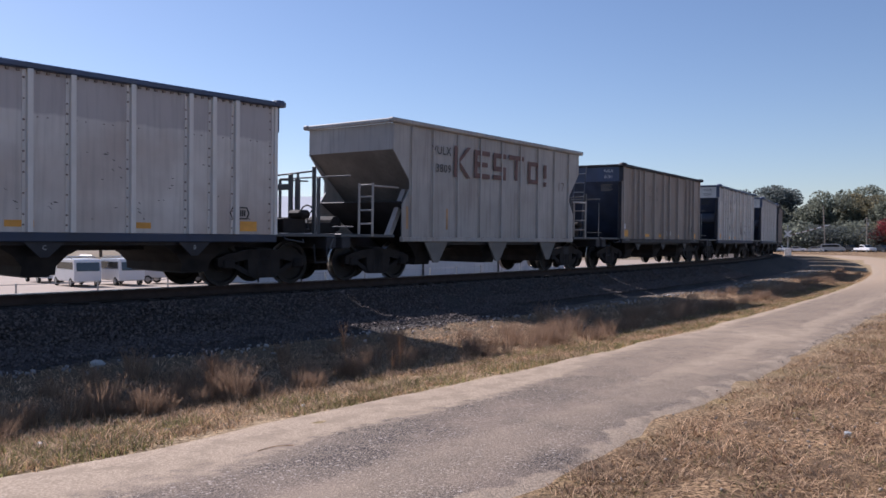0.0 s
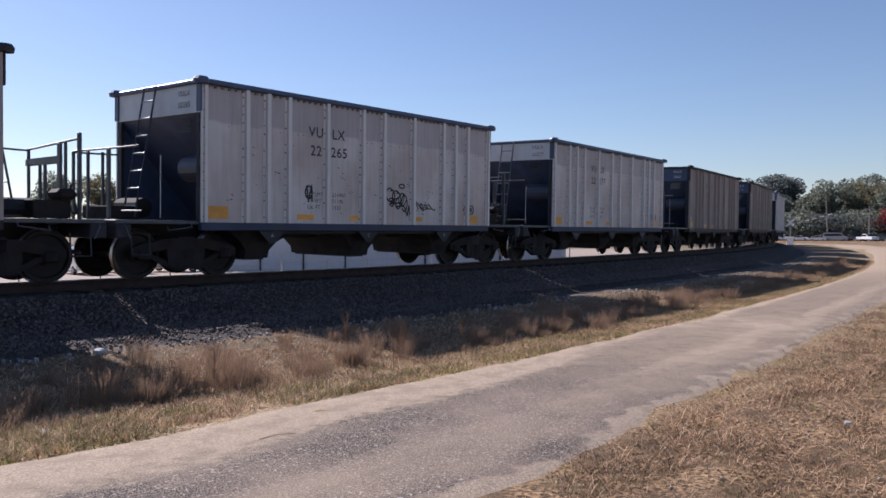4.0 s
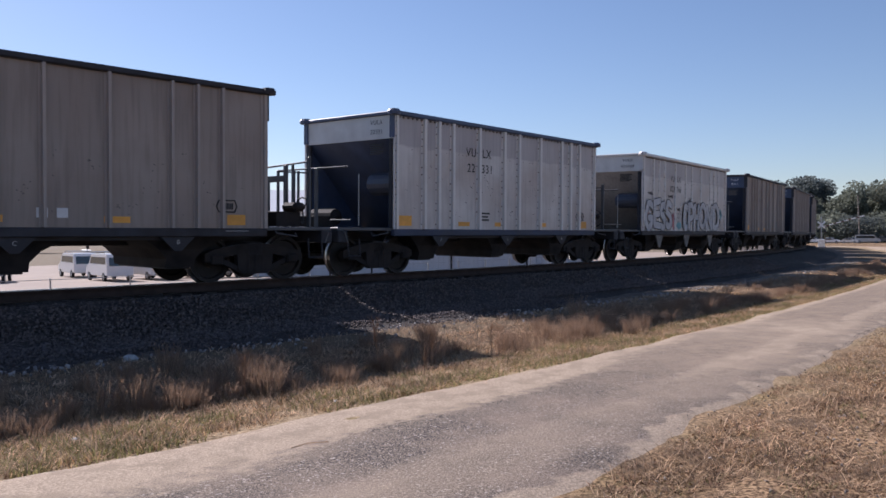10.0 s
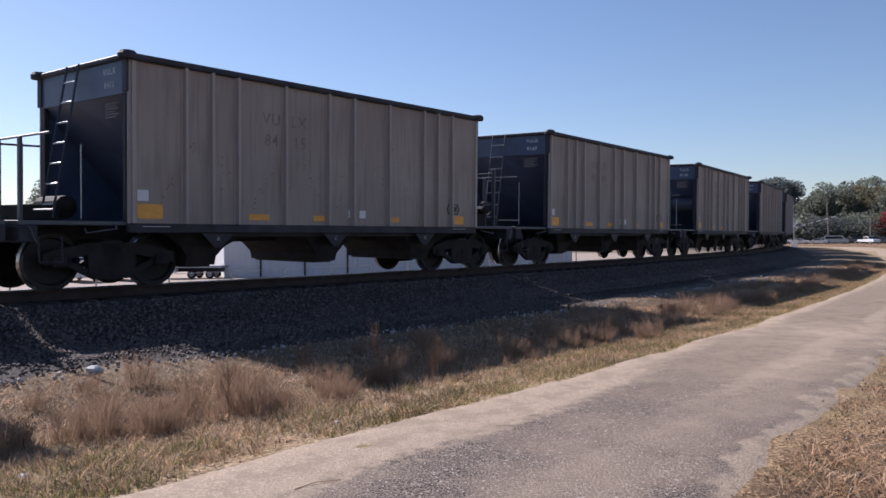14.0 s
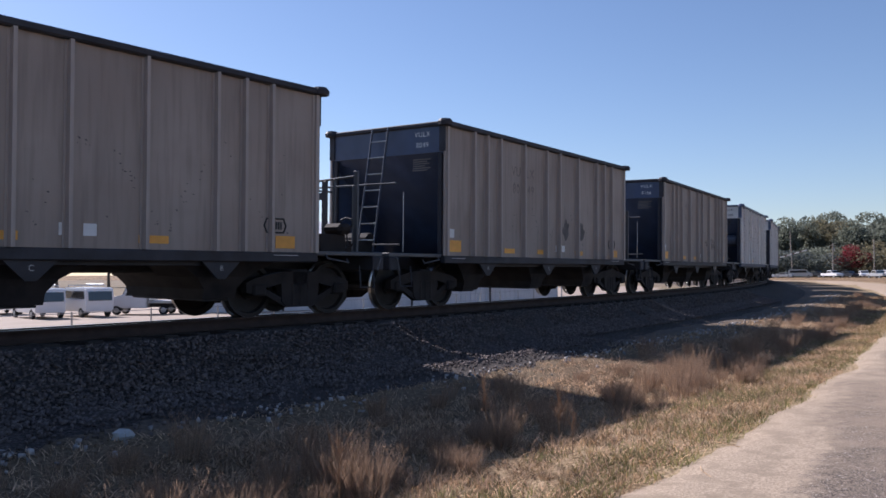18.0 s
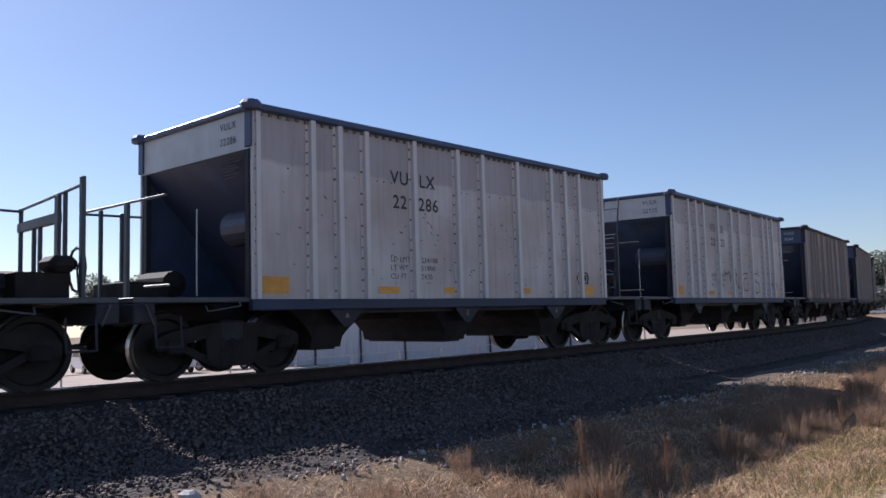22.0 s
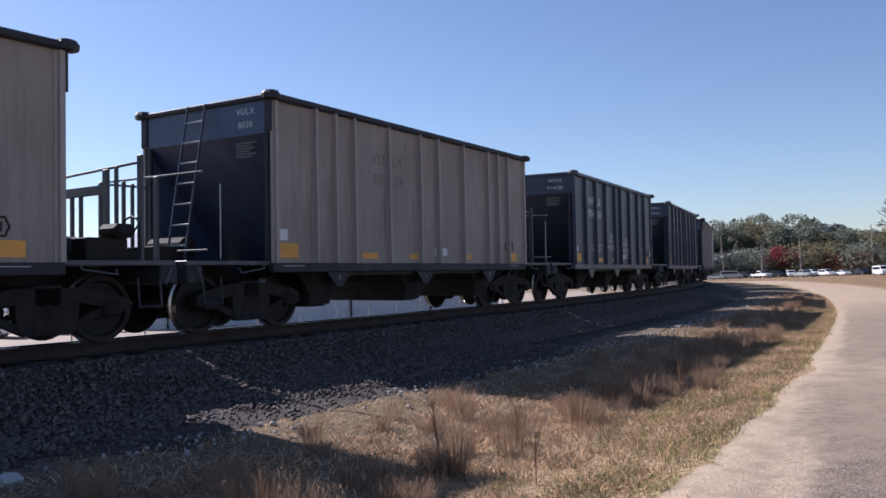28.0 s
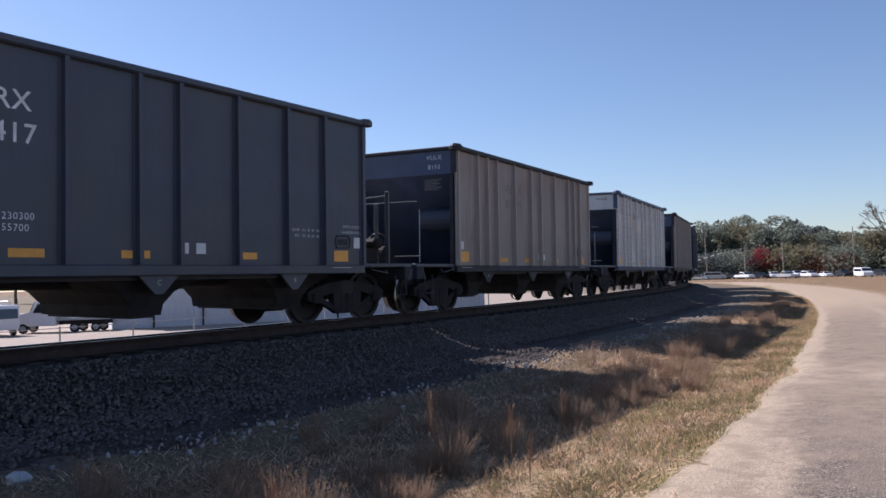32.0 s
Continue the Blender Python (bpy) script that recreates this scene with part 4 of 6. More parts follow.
        part("grab_iron", shared(("grab", sgn), lambda: mesh_of(tube(bmesh.new(), [(sgn * 4.85, -1.47, 1.0), (sgn * 4.85, -1.52, 0.93), (sgn * 5.35, -1.52, 0.86), (sgn * 5.35, -1.47, 0.93)], 0.012, 5), M["rail_paint"])), None, car)
        part("uncoupling_lever", shared(("lever", sgn), lambda: mesh_of(tube(bmesh.new(), [(sgn * 6.1, -1.5, 0.72), (sgn * 6.2, -1.5, 0.95), (sgn * 6.2, -0.3, 0.98), (sgn * 6.28, -0.1, 0.9)], 0.013, 5), M["rail_paint"])), None, car)
        part("stirrup_step", shared(("step", sgn), lambda: mesh_of(tube(bmesh.new(), [(sgn * 5.7, -1.44, 0.8), (sgn * 5.7, -1.48, 0.42), (sgn * 6.05, -1.48, 0.42), (sgn * 6.05, -1.44, 0.8)], 0.016, 5), M["under"])), None, car)
        for y in (-1.36, 1.5):
            part("end_post", shared("end_post", lambda: b_box(M["under"], -0.04, 0.04, -0.05, 0.05, 1.05, 3.12, bevel=0.01)), None, car, at=pose(sgn * 4.6, y, 0))
        for x in (-2.9, -0.05, 2.75):
            part("gusset", shared(("gusset", st["gusset"]), lambda: mesh_of(prism(bmesh.new(), [(-0.36, 0.88), (0.36, 0.88), (0.07, 0.60 if style != "pale" else 0.4), (-0.07, 0.60 if style != "pale" else 0.4)], -0.02, 0.02), g("gusset"))), None, car,
                 at=pose(x, sgn * 1.44, 0))
    for i, (a, b) in enumerate(((-3.3, -2.7), (-0.27, 0.3), (2.7, 3.3))):
        part("hopper_bay", shared(("bay", i), lambda: bay_mesh(a, b)), None, car)
        part("hopper_door", shared(("door", i), lambda: b_box(M["under"], a + 0.06, b - 0.06, -1.0, 1.0, 0.245, 0.276, bevel=0.01)), None, car)
    part("floor_ridge", shared("ridge", lambda: b_box(M["under"], -2.95, 2.95, -1.36, 1.36, 0.80, 1.0)), None, car)
    part("center_sill", shared("center_sill", lambda: b_box(M["under"], -5.8, 5.8, -0.19, 0.19, 0.68, 0.98, bevel=0.02)), None, car)
    part("air_reservoir", shared("reservoir", lambda: mesh_of(lathe(bmesh.new(), [(0.05, -0.5), (0.2, -0.42), (0.2, 0.42), (0.05, 0.5)], 12), M["truck"])), None, car, at=pose(-4.78, 0.75, 1.3))
    if style != "black" and not (style == "tan" and number not in BARE_ENDS):
        part("air_tank", shared("air_tank", lambda: mesh_of(lathe(bmesh.new(), [(0.03, -0.5), (0.2, -0.48), (0.27, -0.4), (0.27, 0.4), (0.2, 0.48), (0.03, 0.5)], 16), M["black"])), None, car, at=pose(-4.2, -0.82, 2.1))
    part("brake_cylinder", shared("cylinder", lambda: mesh_of(tube(bmesh.new(), [(4.7, -0.3, 1.25), (5.4, -0.3, 1.25)], 0.16, 10), M["under"])), None, car)
    part("brake_staff", shared("staff", lambda: mesh_of(tube(bmesh.new(), [(-5.05, -0.75, 1.1), (-5.05, -0.75, 2.3)], 0.013), M["grey_metal"])), None, car)
    part("brake_wheel", shared("brake_wheel", brake_wheel_mesh), None, car, at=pose(6.1, -0.7, 1.42))
    sets = []
    for x in (-TRUCK, TRUCK):
        sets += add_truck(car, x)
    # strips, stickers and print on the road side
    big = shared("strip_big", lambda: b_box(M["yellow"], -0.23, 0.23, -0.004, 0.0, -0.12, 0.12))
    small = shared("strip", lambda: b_box(M["yellow"], -0.23, 0.23, -0.004, 0.0, -0.055, 0.055))
    if style != "pale":
        part("reflective_strip", big, None, car, at=pose(-4.25, -1.485, 1.22))
    for x in (-2.02, -0.46, 1.6):
        if style != "pale":
            part("reflective_strip", small, None, car, at=pose(x, -1.485, 1.16))
    if style != "pale":
        part("reflective_strip", shared("strip_mid", lambda: b_box(M["yellow"], -0.2, 0.2, -0.004, 0.0, -0.1, 0.1)), None, car, at=pose(3.95, -1.485, 1.18))
    if style != "silver" and style != "pale":
        part("sticker", shared("sticker", lambda: b_box(M["sticker"], -0.1, 0.1, -0.004, 0.0, -0.09, 0.09)), None, car, at=pose(-4.38, -1.485, 1.48))
        for x in (0.36, 0.68):
            part("sticker", shared("sticker_s", lambda: b_box(M["sticker"], -0.09, 0.09, -0.004, 0.0, -0.08, 0.08)), None, car, at=pose(x, -1.485, 1.26))
        for x in (-4.15, 3.95):
            part("data_print", shared("print_sill", lambda: bars_mesh(0.5, 0.02, 1, M["spray_white"])), None, car, at=pose(x, -1.514, 0.965))
    else:
        part("rivets", shared(("rivets", style), lambda: rivet_mesh(POSTS, M["letter_faded"])), None, car, at=pose(0, -1.497, 0))["kind"] = "stuff"
    dark_side = style in ("tan", "black")
    part("badge", shared(("badge", dark_side), lambda: badge_mesh(M["sticker"] if style == "black" else M["letter_dark"])), None, car, at=pose(3.74 if style != "black" else 4.0, -1.487, 1.44))
    if style == "black":
        part("sticker", shared("sticker_t", lambda: b_box(M["sticker"], -0.09, 0.09, -0.004, 0.0, -0.1, 0.1)), None, car, at=pose(4.41, -1.485, 1.43))
        for words, x, z in (("EMPTY LOAD", 4.5, 1.72), ("1/4 ADJ BLOCK", 4.5, 1.62), ("EXW  10 - 8  H  10 - 1", 3.46, 1.62), ("EW  10 - 8  H  10 - 1", 3.46, 1.52)):
            lettering(car, words, x, z, 0.075, M["sticker"], align="RIGHT", name="data_lettering")
        part("data_print", shared("print_b", lambda: bars_mesh(0.5, 0.05, 1, M["sticker"])), None, car, at=pose(4.13, -1.482, 0.985))
    lm = g("letter")
    size, xa, xb = (0.31, -1.74, -1.08) if style != "black" else (0.34, -2.92, -2.2)
    lettering(car, marks[:2], xa, 3.0, size, lm, thick=0.004)
    lettering(car, marks[2:], xb, 3.0, size, lm, thick=0.004)
    if number:
        cut = len(number) - 3 if len(number) > 4 else 2
        lettering(car, number[:cut], xa, 2.6, size, lm, thick=0.004)
        lettering(car, number[cut:], xb + 0.03, 2.6, size, lm, thick=0.004)
    for i, (name, value) in enumerate(zip(("LD LMT", "LT WT", "CU FT"), DATA.get(number, ()))):
        xl, zl = (-1.98, 1.66) if style != "black" else (-3.05, 1.6)
        lettering(car, name, xl, zl - i * 0.14, 0.125, lm, align="LEFT", name="data_lettering")
        lettering(car, value, xl + 0.72, zl - i * 0.14, 0.125, lm, align="LEFT", name="data_lettering")
    if style in ("silver", "pale"):
        part("dents", shared(("dents", len(number), number[-1:]), lambda: dents_mesh(len(C) % 7, 85)), None, car, at=pose(0, -1.4835, 0))["kind"] = "stuff"
    elif style == "tan":
        part("dents", shared(("dents_t", number[-1:]), lambda: dents_mesh(len(C) % 5, 130, 0.5)), None, car, at=pose(0, -1.4835, 0))["kind"] = "stuff"
    em = M[st["endletter"]]
    end_lettering(car, marks, -0.93, 3.52, 0.15, em)
    if number:
        end_lettering(car, number, -0.93, 3.3, 0.15, em)
    part("end_print", shared(("end_print", style), lambda: bars_mesh(0.46, 0.27, 6, M["dull_grey"] if em is M["letter_white"] else em)), None, car, at=pose(-4.56, -0.84, 2.9, 0, 0, -90))
    if style != "tan" and number not in DATA:
        part("data_print", shared(("data", style), lambda: bars_mesh(0.36, 0.26, 3, lm)), None, car, at=pose(-1.1, -1.482, 1.34))
    for x, w in ((-2.9, "A"), (-0.05, "C"), (2.75, "B")):
        lettering(car, w, x, 0.76, 0.11, M["grey_metal"], y=-1.465, name="stencil")
    return car, sets
def block_letter(ch, x0, x1, z0, z1, w):
    """A sprayed block letter from flat strokes."""
    bm = bmesh.new()
    xm, zm = (x0 + x1) / 2, (z0 + z1) / 2
    bars = {"K": [(x0, x0 + w, z0, z1)], "E": [(x0, x0 + w, z0, z1), (x0 + w, x1, z1 - w, z1), (x0 + w, x1 - 0.1, zm - w / 2, zm + w / 2), (x0 + w, x1, z0, z0 + w)],
            "S": [(x0, x1, z1 - w, z1), (x0, x0 + w, zm, z1 - w), (x0, x1, zm - w, zm), (x1 - w, x1, z0 + w, zm - w), (x0, x1, z0, z0 + w)],
            "T": [(x0, x1, z1 - w, z1), (xm - w / 2, xm + w / 2, z0, z1 - w)],
            "O": [(x0, x0 + w, z0, z1), (x1 - w, x1, z0, z1), (x0 + w, x1 - w, z1 - w, z1), (x0 + w, x1 - w, z0, z0 + w)],
            "!": [(x0, x1, z0 + 0.25, z1), (x0, x1, z0, z0 + 0.13)]}[ch]
    for a, b, c, d in bars:
        box(bm, a, b, -0.003, 0.0, c, d)
    if ch == "K":
        for za in (z0, z1):
            prism(bm, [(x0 + w, zm), (x0 + w * 2, zm), (x1, za), (x1 - w * 1.2, za)], -0.003, 0.0)
    return bm


def covered_hopper():
    """A pale hopper car with overhanging ends, sloped below, and block letters sprayed on its side."""
    car = tagged(new("hopper_car"), "pale grey hopper car with sloping ends and sprayed letters", "freight car", "hopper cars of the train")
    m = M["cream"]
    for sgn in (-1, 1):
        part("side_panel", mesh_of(prism(bmesh.new(), [(-4.3, 1.0), (-4.3, 1.8), (-3.95, 2.3), (-4.64, 3.1), (-4.64, 3.78), (4.64, 3.78), (4.64, 3.1), (3.95, 2.3), (4.3, 1.8), (4.3, 1.0)], -0.015, 0.015), m),
             None, car, at=pose(0, sgn * SIDE, 0))
        for x in [-4.0] + ROUND_POSTS + [3.9]:
            part("post", shared("cream_post", lambda: post_mesh(m, 0.1, 0.065, 1.0, 3.74)), None, car, at=pose(x, sgn * (SIDE + 0.015), 0, 0, 0, 0 if sgn < 0 else 180))
        part("top_chord", shared("cream_chord", lambda: b_box(m, -4.80, 4.80, -0.08, 0.08, 3.76, 3.88, bevel=0.03)), None, car, at=pose(0, sgn * 1.5, 0))
        part("side_sill", shared("cream_sill", lambda: b_box(m, -4.3, 4.3, -0.06, 0.06, 0.88, 0.998, bevel=0.015)), None, car, at=pose(0, sgn * 1.45, 0))
        part("end_chord", shared("cream_end_chord", lambda: b_box(m, -0.06, 0.06, -1.42, 1.42, 3.76, 3.87, bevel=0.02)), None, car, at=pose(sgn * 4.70, 0, 0))
        part("end_sheet", shared("cream_end", lambda: b_box(m, -0.012, 0.012, -1.45, 1.45, 3.12, 3.76)), None, car, at=pose(sgn * 4.63, 0, 0))
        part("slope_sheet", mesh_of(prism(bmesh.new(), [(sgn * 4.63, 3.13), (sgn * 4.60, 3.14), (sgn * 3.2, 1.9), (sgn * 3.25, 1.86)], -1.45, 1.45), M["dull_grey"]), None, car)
        part("lower_slope", mesh_of(prism(bmesh.new(), [(sgn * 4.3, 1.86), (sgn * 4.27, 1.88), (sgn * 2.9, 1.02), (sgn * 2.95, 1.0)], -1.4, 1.4), M["under"]), None, car)
        part("end_platform", shared("platform", None), None, car, at=pose(0, 0, 0, 0, 0, 0 if sgn > 0 else 180))
        part("end_sill", shared("end_sill", None), None, car, at=pose(0, 0, 0, 0, 0, 0 if sgn > 0 else 180))
        part("coupler", shared("coupler", None), None, car, at=pose(0, 0, 0, 0, 0, 0 if sgn > 0 else 180))
        add_railing(car, sgn, M["rail_paint"])
        bm = bmesh.new()
        for y in (-1.42, -0.98):
            tube(bm, [(sgn * 5.3, y, 1.02), (sgn * 5.3, y, 2.25)], 0.03)
        for z in (1.3, 1.62, 1.94, 2.22):
            tube(bm, [(sgn * 5.3, -1.42, z), (sgn * 5.3, -0.98, z)], 0.022)
        tube(bm, [(sgn * 5.3, -1.42, 2.2), (sgn * 4.4, -1.42, 2.2)], 0.022)
        part("ladder", mesh_of(bm, m), None, car)
        part("stanchion", mesh_of(prism(bmesh.new(), [(sgn * 4.35, 1.0), (sgn * 4.5, 1.0), (sgn * 3.85, 2.2), (sgn * 3.7, 2.2)], -1.2, -1.05), m), None, car)
        for x in (-2.9, -0.05, 2.75):
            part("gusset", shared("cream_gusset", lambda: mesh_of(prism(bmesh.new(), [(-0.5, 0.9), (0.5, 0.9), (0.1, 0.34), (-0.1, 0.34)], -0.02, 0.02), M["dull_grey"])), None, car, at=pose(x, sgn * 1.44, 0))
    for i in range(3):
        part("hopper_bay", shared(("bay", i), None), None, car)
    part("floor_ridge", shared("ridge", None), None, car)
    part("center_sill", shared("center_sill", None), None, car)
    part("air_reservoir", shared("reservoir", None), None, car, at=pose(-4.78, 0.75, 1.3))
    sets = []
    for x in (-TRUCK, TRUCK):
        sets += add_truck(car, x)
    for ch, x0, x1, z0, z1 in (("K", -2.26, -1.52, 2.6, 3.43), ("E", -1.34, -0.61, 2.64, 3.4), ("S", -0.42, 0.22, 2.65, 3.4), ("T", 0.36, 1.18, 2.68, 3.41), ("O", 1.44, 2.05, 2.64, 3.3), ("!", 2.34, 2.5, 2.6, 3.26)):
        part("sprayed_letter", block_letter(ch, x0, x1, z0, z1, 0.13), M["spray_red"], car, at=pose(0, -1.524, 0))
    for x in (-4.12, -2.5, 0.0):
        part("rust_streak", box(bmesh.new(), x - 0.04, x + 0.04, -1.4885, -1.486, 1.2, 1.75), M["orange_streak"], car)
    lettering(car, "VULX", -2.8, 3.24, 0.3, M["letter_dark"], y=-1.524)
    lettering(car, "13809", -2.8, 2.78, 0.3, M["letter_dark"], y=-1.524)
    lettering(car, "17", 3.4, 2.62, 0.42, M["letter_faded"], y=-1.524)
    return car, sets


def squiggle(car, x, z, w, h, seed, material, r=0.014):
    """Illegible sprayed scrawl as a flat bent line."""
    rs = np.random.RandomState(seed)
    ph, loops = rs.rand(4) * 6.28, max(3, round(w / max(h, 0.1) * 1.6))
    n = loops * 9
    pts = []
    for i in range(n):
        u = i / (n - 1)
        a = 2 * math.pi * loops * u
        pts.append((x + w * u + h * 0.28 * math.cos(a + ph[0]) + 0.04 * math.sin(23 * u + ph[3]), -1.49,
                    z + h * (0.36 + 0.14 * math.sin(5 * u + ph[2])) * math.sin(a + 0.6 * math.sin(7 * u + ph[1]))))
    bm = tube(bmesh.new(), pts, r, 4)
    bmesh.ops.scale(bm, vec=(1, 0.15, 1), verts=bm.verts[:], space=Matrix.Translation((0, 1.49, 0)))
    return part("spray_scrawl", bm, material, car)


def tag_strokes(car, x, z, w, h, count, seed, material, r=0.016):
    """A sprayed tag of jagged strokes."""
    rs = np.random.RandomState(seed)
    pts = [(x + w * (i + rs.uniform(-0.7, 0.7)) / count, -1.49, z + h * (0.5 * (-1) ** i * rs.uniform(0.4, 1.0))) for i in range(count + 1)]
    bm = tube(bmesh.new(), pts, r, 4)
    for _ in range(count // 4):
        u, v = rs.uniform(0, w), rs.uniform(-0.4, 0.4) * h
        tube(bm, [(x + u, -1.49, z + v), (x + u + rs.uniform(0.1, 0.3), -1.49, z + v + rs.uniform(-0.1, 0.1))], r, 4)
    bmesh.ops.scale(bm, vec=(1, 0.15, 1), verts=bm.verts[:], space=Matrix.Translation((0, 1.49, 0)))
    return part("spray_scrawl", bm, material, car)


def sprayed_lines(car, lines, material, r=0.018):
    """Thin sprayed strokes through points of the car's side."""
    for line in lines:
        bm = tube(bmesh.new(), [(x, -1.49, z) for x, z in line], r, 4)
        bmesh.ops.scale(bm, vec=(1, 0.15, 1), verts=bm.verts[:], space=Matrix.Translation((0, 1.49, 0)))
        part("spray_scrawl", bm, material, car)


def arc(cx, cz, rx, rz, a0, a1, n=9):
    return [(cx + rx * math.cos(radians(a)), cz + rz * math.sin(radians(a))) for a in np.linspace(a0, a1, n)]


# strokes of the sprayed letters in a unit box
STROKES = {"K": [[(0.0, 1.0), (0.3, 0.05)], [(1.0, 1.0), (0.45, 0.5), (1.0, 0.0)], [(0.3, 0.9), (0.45, 0.5)]], "U": [[(0.0, 0.9), (0.3, 0.1), (0.55, 0.15), (0.7, 0.95), (1.0, 0.9), (0.85, 0.4)]],
           "C": [arc(0.55, 0.5, 0.5, 0.5, 50, 310)], "G": [arc(0.5, 0.5, 0.5, 0.5, 40, 330) + [(0.95, 0.42), (0.55, 0.42)]], "O": [arc(0.5, 0.5, 0.5, 0.5, 0, 360, 15)],
           "E": [[(0.95, 1.0), (0.1, 0.95), (0.05, 0.05), (1.0, 0.0)], [(0.1, 0.5), (0.8, 0.52)]], "S": [arc(0.5, 0.75, 0.42, 0.25, 30, 270) + arc(0.5, 0.25, 0.45, 0.25, 90, -150)],
           "P": [[(0.15, 0.0), (0.1, 1.0)], [(0.1, 0.95)] + arc(0.5, 0.68, 0.45, 0.3, 80, -80) + [(0.15, 0.4)]], "H": [[(0.05, 0.0), (0.1, 1.0)], [(0.95, 0.0), (0.9, 1.0)], [(0.1, 0.48), (0.9, 0.55)]],
           "N": [[(0.05, 0.0), (0.1, 1.0), (0.9, 0.0), (0.95, 1.0)]], "D": [[(0.1, 0.0), (0.1, 1.0)] + arc(0.35, 0.5, 0.6, 0.5, 80, -80) + [(0.1, 0.0)]]}


def sprayed_letter(car, ch, x0, x1, z0, z1, r, fill, line, y, edge=0.032):
    """A fat rounded sprayed letter over its dark outline; each stroke a flat capsule."""
    rs = np.random.RandomState(int(abs(x0) * 100))
    wob = {}
    for name, rad, material, lift in (("letter_outline", r + edge, line, 0.0), ("sprayed_letter", r, fill, 0.0035)):
        bm, k = bmesh.new(), 0
        for stroke in STROKES[ch]:
            pts = [Vector((x0 + r + (x1 - x0 - 2 * r) * u, 0, z0 + r + (z1 - z0 - 2 * r) * v)) for u, v in stroke]
            jit = wob.setdefault((len(pts), stroke[0]), rs.normal(0, 0.022, (len(pts), 2)))
            pts = [p + Vector((q[0], 0, q[1])) for p, q in zip(pts, jit)]
            for p, q in zip(pts, pts[1:]):
                way = math.atan2(q.z - p.z, q.x - p.x)
                yy = y - lift - 0.0001 * k
                k += 1
                ring = [(q.x + rad * math.cos(way + a), yy, q.z + rad * math.sin(way + a)) for a in np.linspace(-math.pi / 2, math.pi / 2, 8)]
                ring += [(p.x + rad * math.cos(way + a), yy, p.z + rad * math.sin(way + a)) for a in np.linspace(math.pi / 2, 3 * math.pi / 2, 8)]
                bm.faces.new([bm.verts.new(c) for c in ring])
        part(name, bm, material, car)


def sprayed_word(car, words, edges, z0, z1, r, fill, line, y=-1.518):
    for i, ch in enumerate(words):
        sprayed_letter(car, ch, edges[i] - 0.07, edges[i + 1] + 0.07, z0 + 0.05 * (i % 2), z1 - 0.08 * ((i + 1) % 2), r, fill, line, y - 0.008 * (i % 2))


def smear(car, x, z, w, h, material, seed):
    """A faded cloud of spray as one uneven flat patch."""
    rs = np.random.RandomState(seed)
    bm = bmesh.new()
    n = 18
    bm.faces.new([bm.verts.new((x + w * math.cos(a) * rs.uniform(0.45, 1.0), -1.4838, z + h * math.sin(a) * rs.uniform(0.5, 1.0))) for a in np.linspace(0, 2 * math.pi, n, endpoint=False)])
    part("spray_patch", bm, material, car)


SILVER = "bare silver-grey open hopper car with riveted posts"
TAN = "weathered grey-brown open hopper car with black ends"
BLACK = "glossy black open hopper car with white lettering"
# the first car is out of view, added only for its shadow
CARS = [("tan", "VULX", "", TAN), ("silver", "VULX", "", SILVER), None, ("tan", "VULX", "8154", TAN), ("silver", "VULX", "22265", SILVER), ("silver", "VULX", "22277", SILVER),
        ("tan", "VULX", "8263", TAN), ("tan", "VULX", "8176", TAN), ("silver", "VULX", "22331", SILVER),
        ("pale", "VULX", "023768", "silver hopper car covered with large bubble graffiti"), ("tan", "VULX", "8415", TAN), ("tan", "VULX", "8169", TAN),
        ("tan", "VULX", "8170", TAN), ("tan", "VULX", "8049", TAN), ("tan", "VULX", "8166", TAN), ("silver", "VULX", "22286", SILVER),
        ("silver", "VULX", "22325", "silver-grey open hopper car with thin black scrawl along its side"),
        ("tan", "VULX", "8250", "weathered grey-brown hopper car with faint graffiti"), ("tan", "VULX", "8266", TAN), ("tan", "VULX", "8038", TAN),
        ("black", "WFRX", "914700", "black open hopper car with white tags and lettering"), ("black", "WFRX", "914417", BLACK), ("tan", "VULX", "8193", TAN),
        ("silver", "VULX", "", SILVER), ("tan", "VULX", "", TAN), ("black", "WFRX", "", BLACK), ("tan", "VULX", "", TAN)]
TRAIN = []  # car, its wheelsets, its number in the train
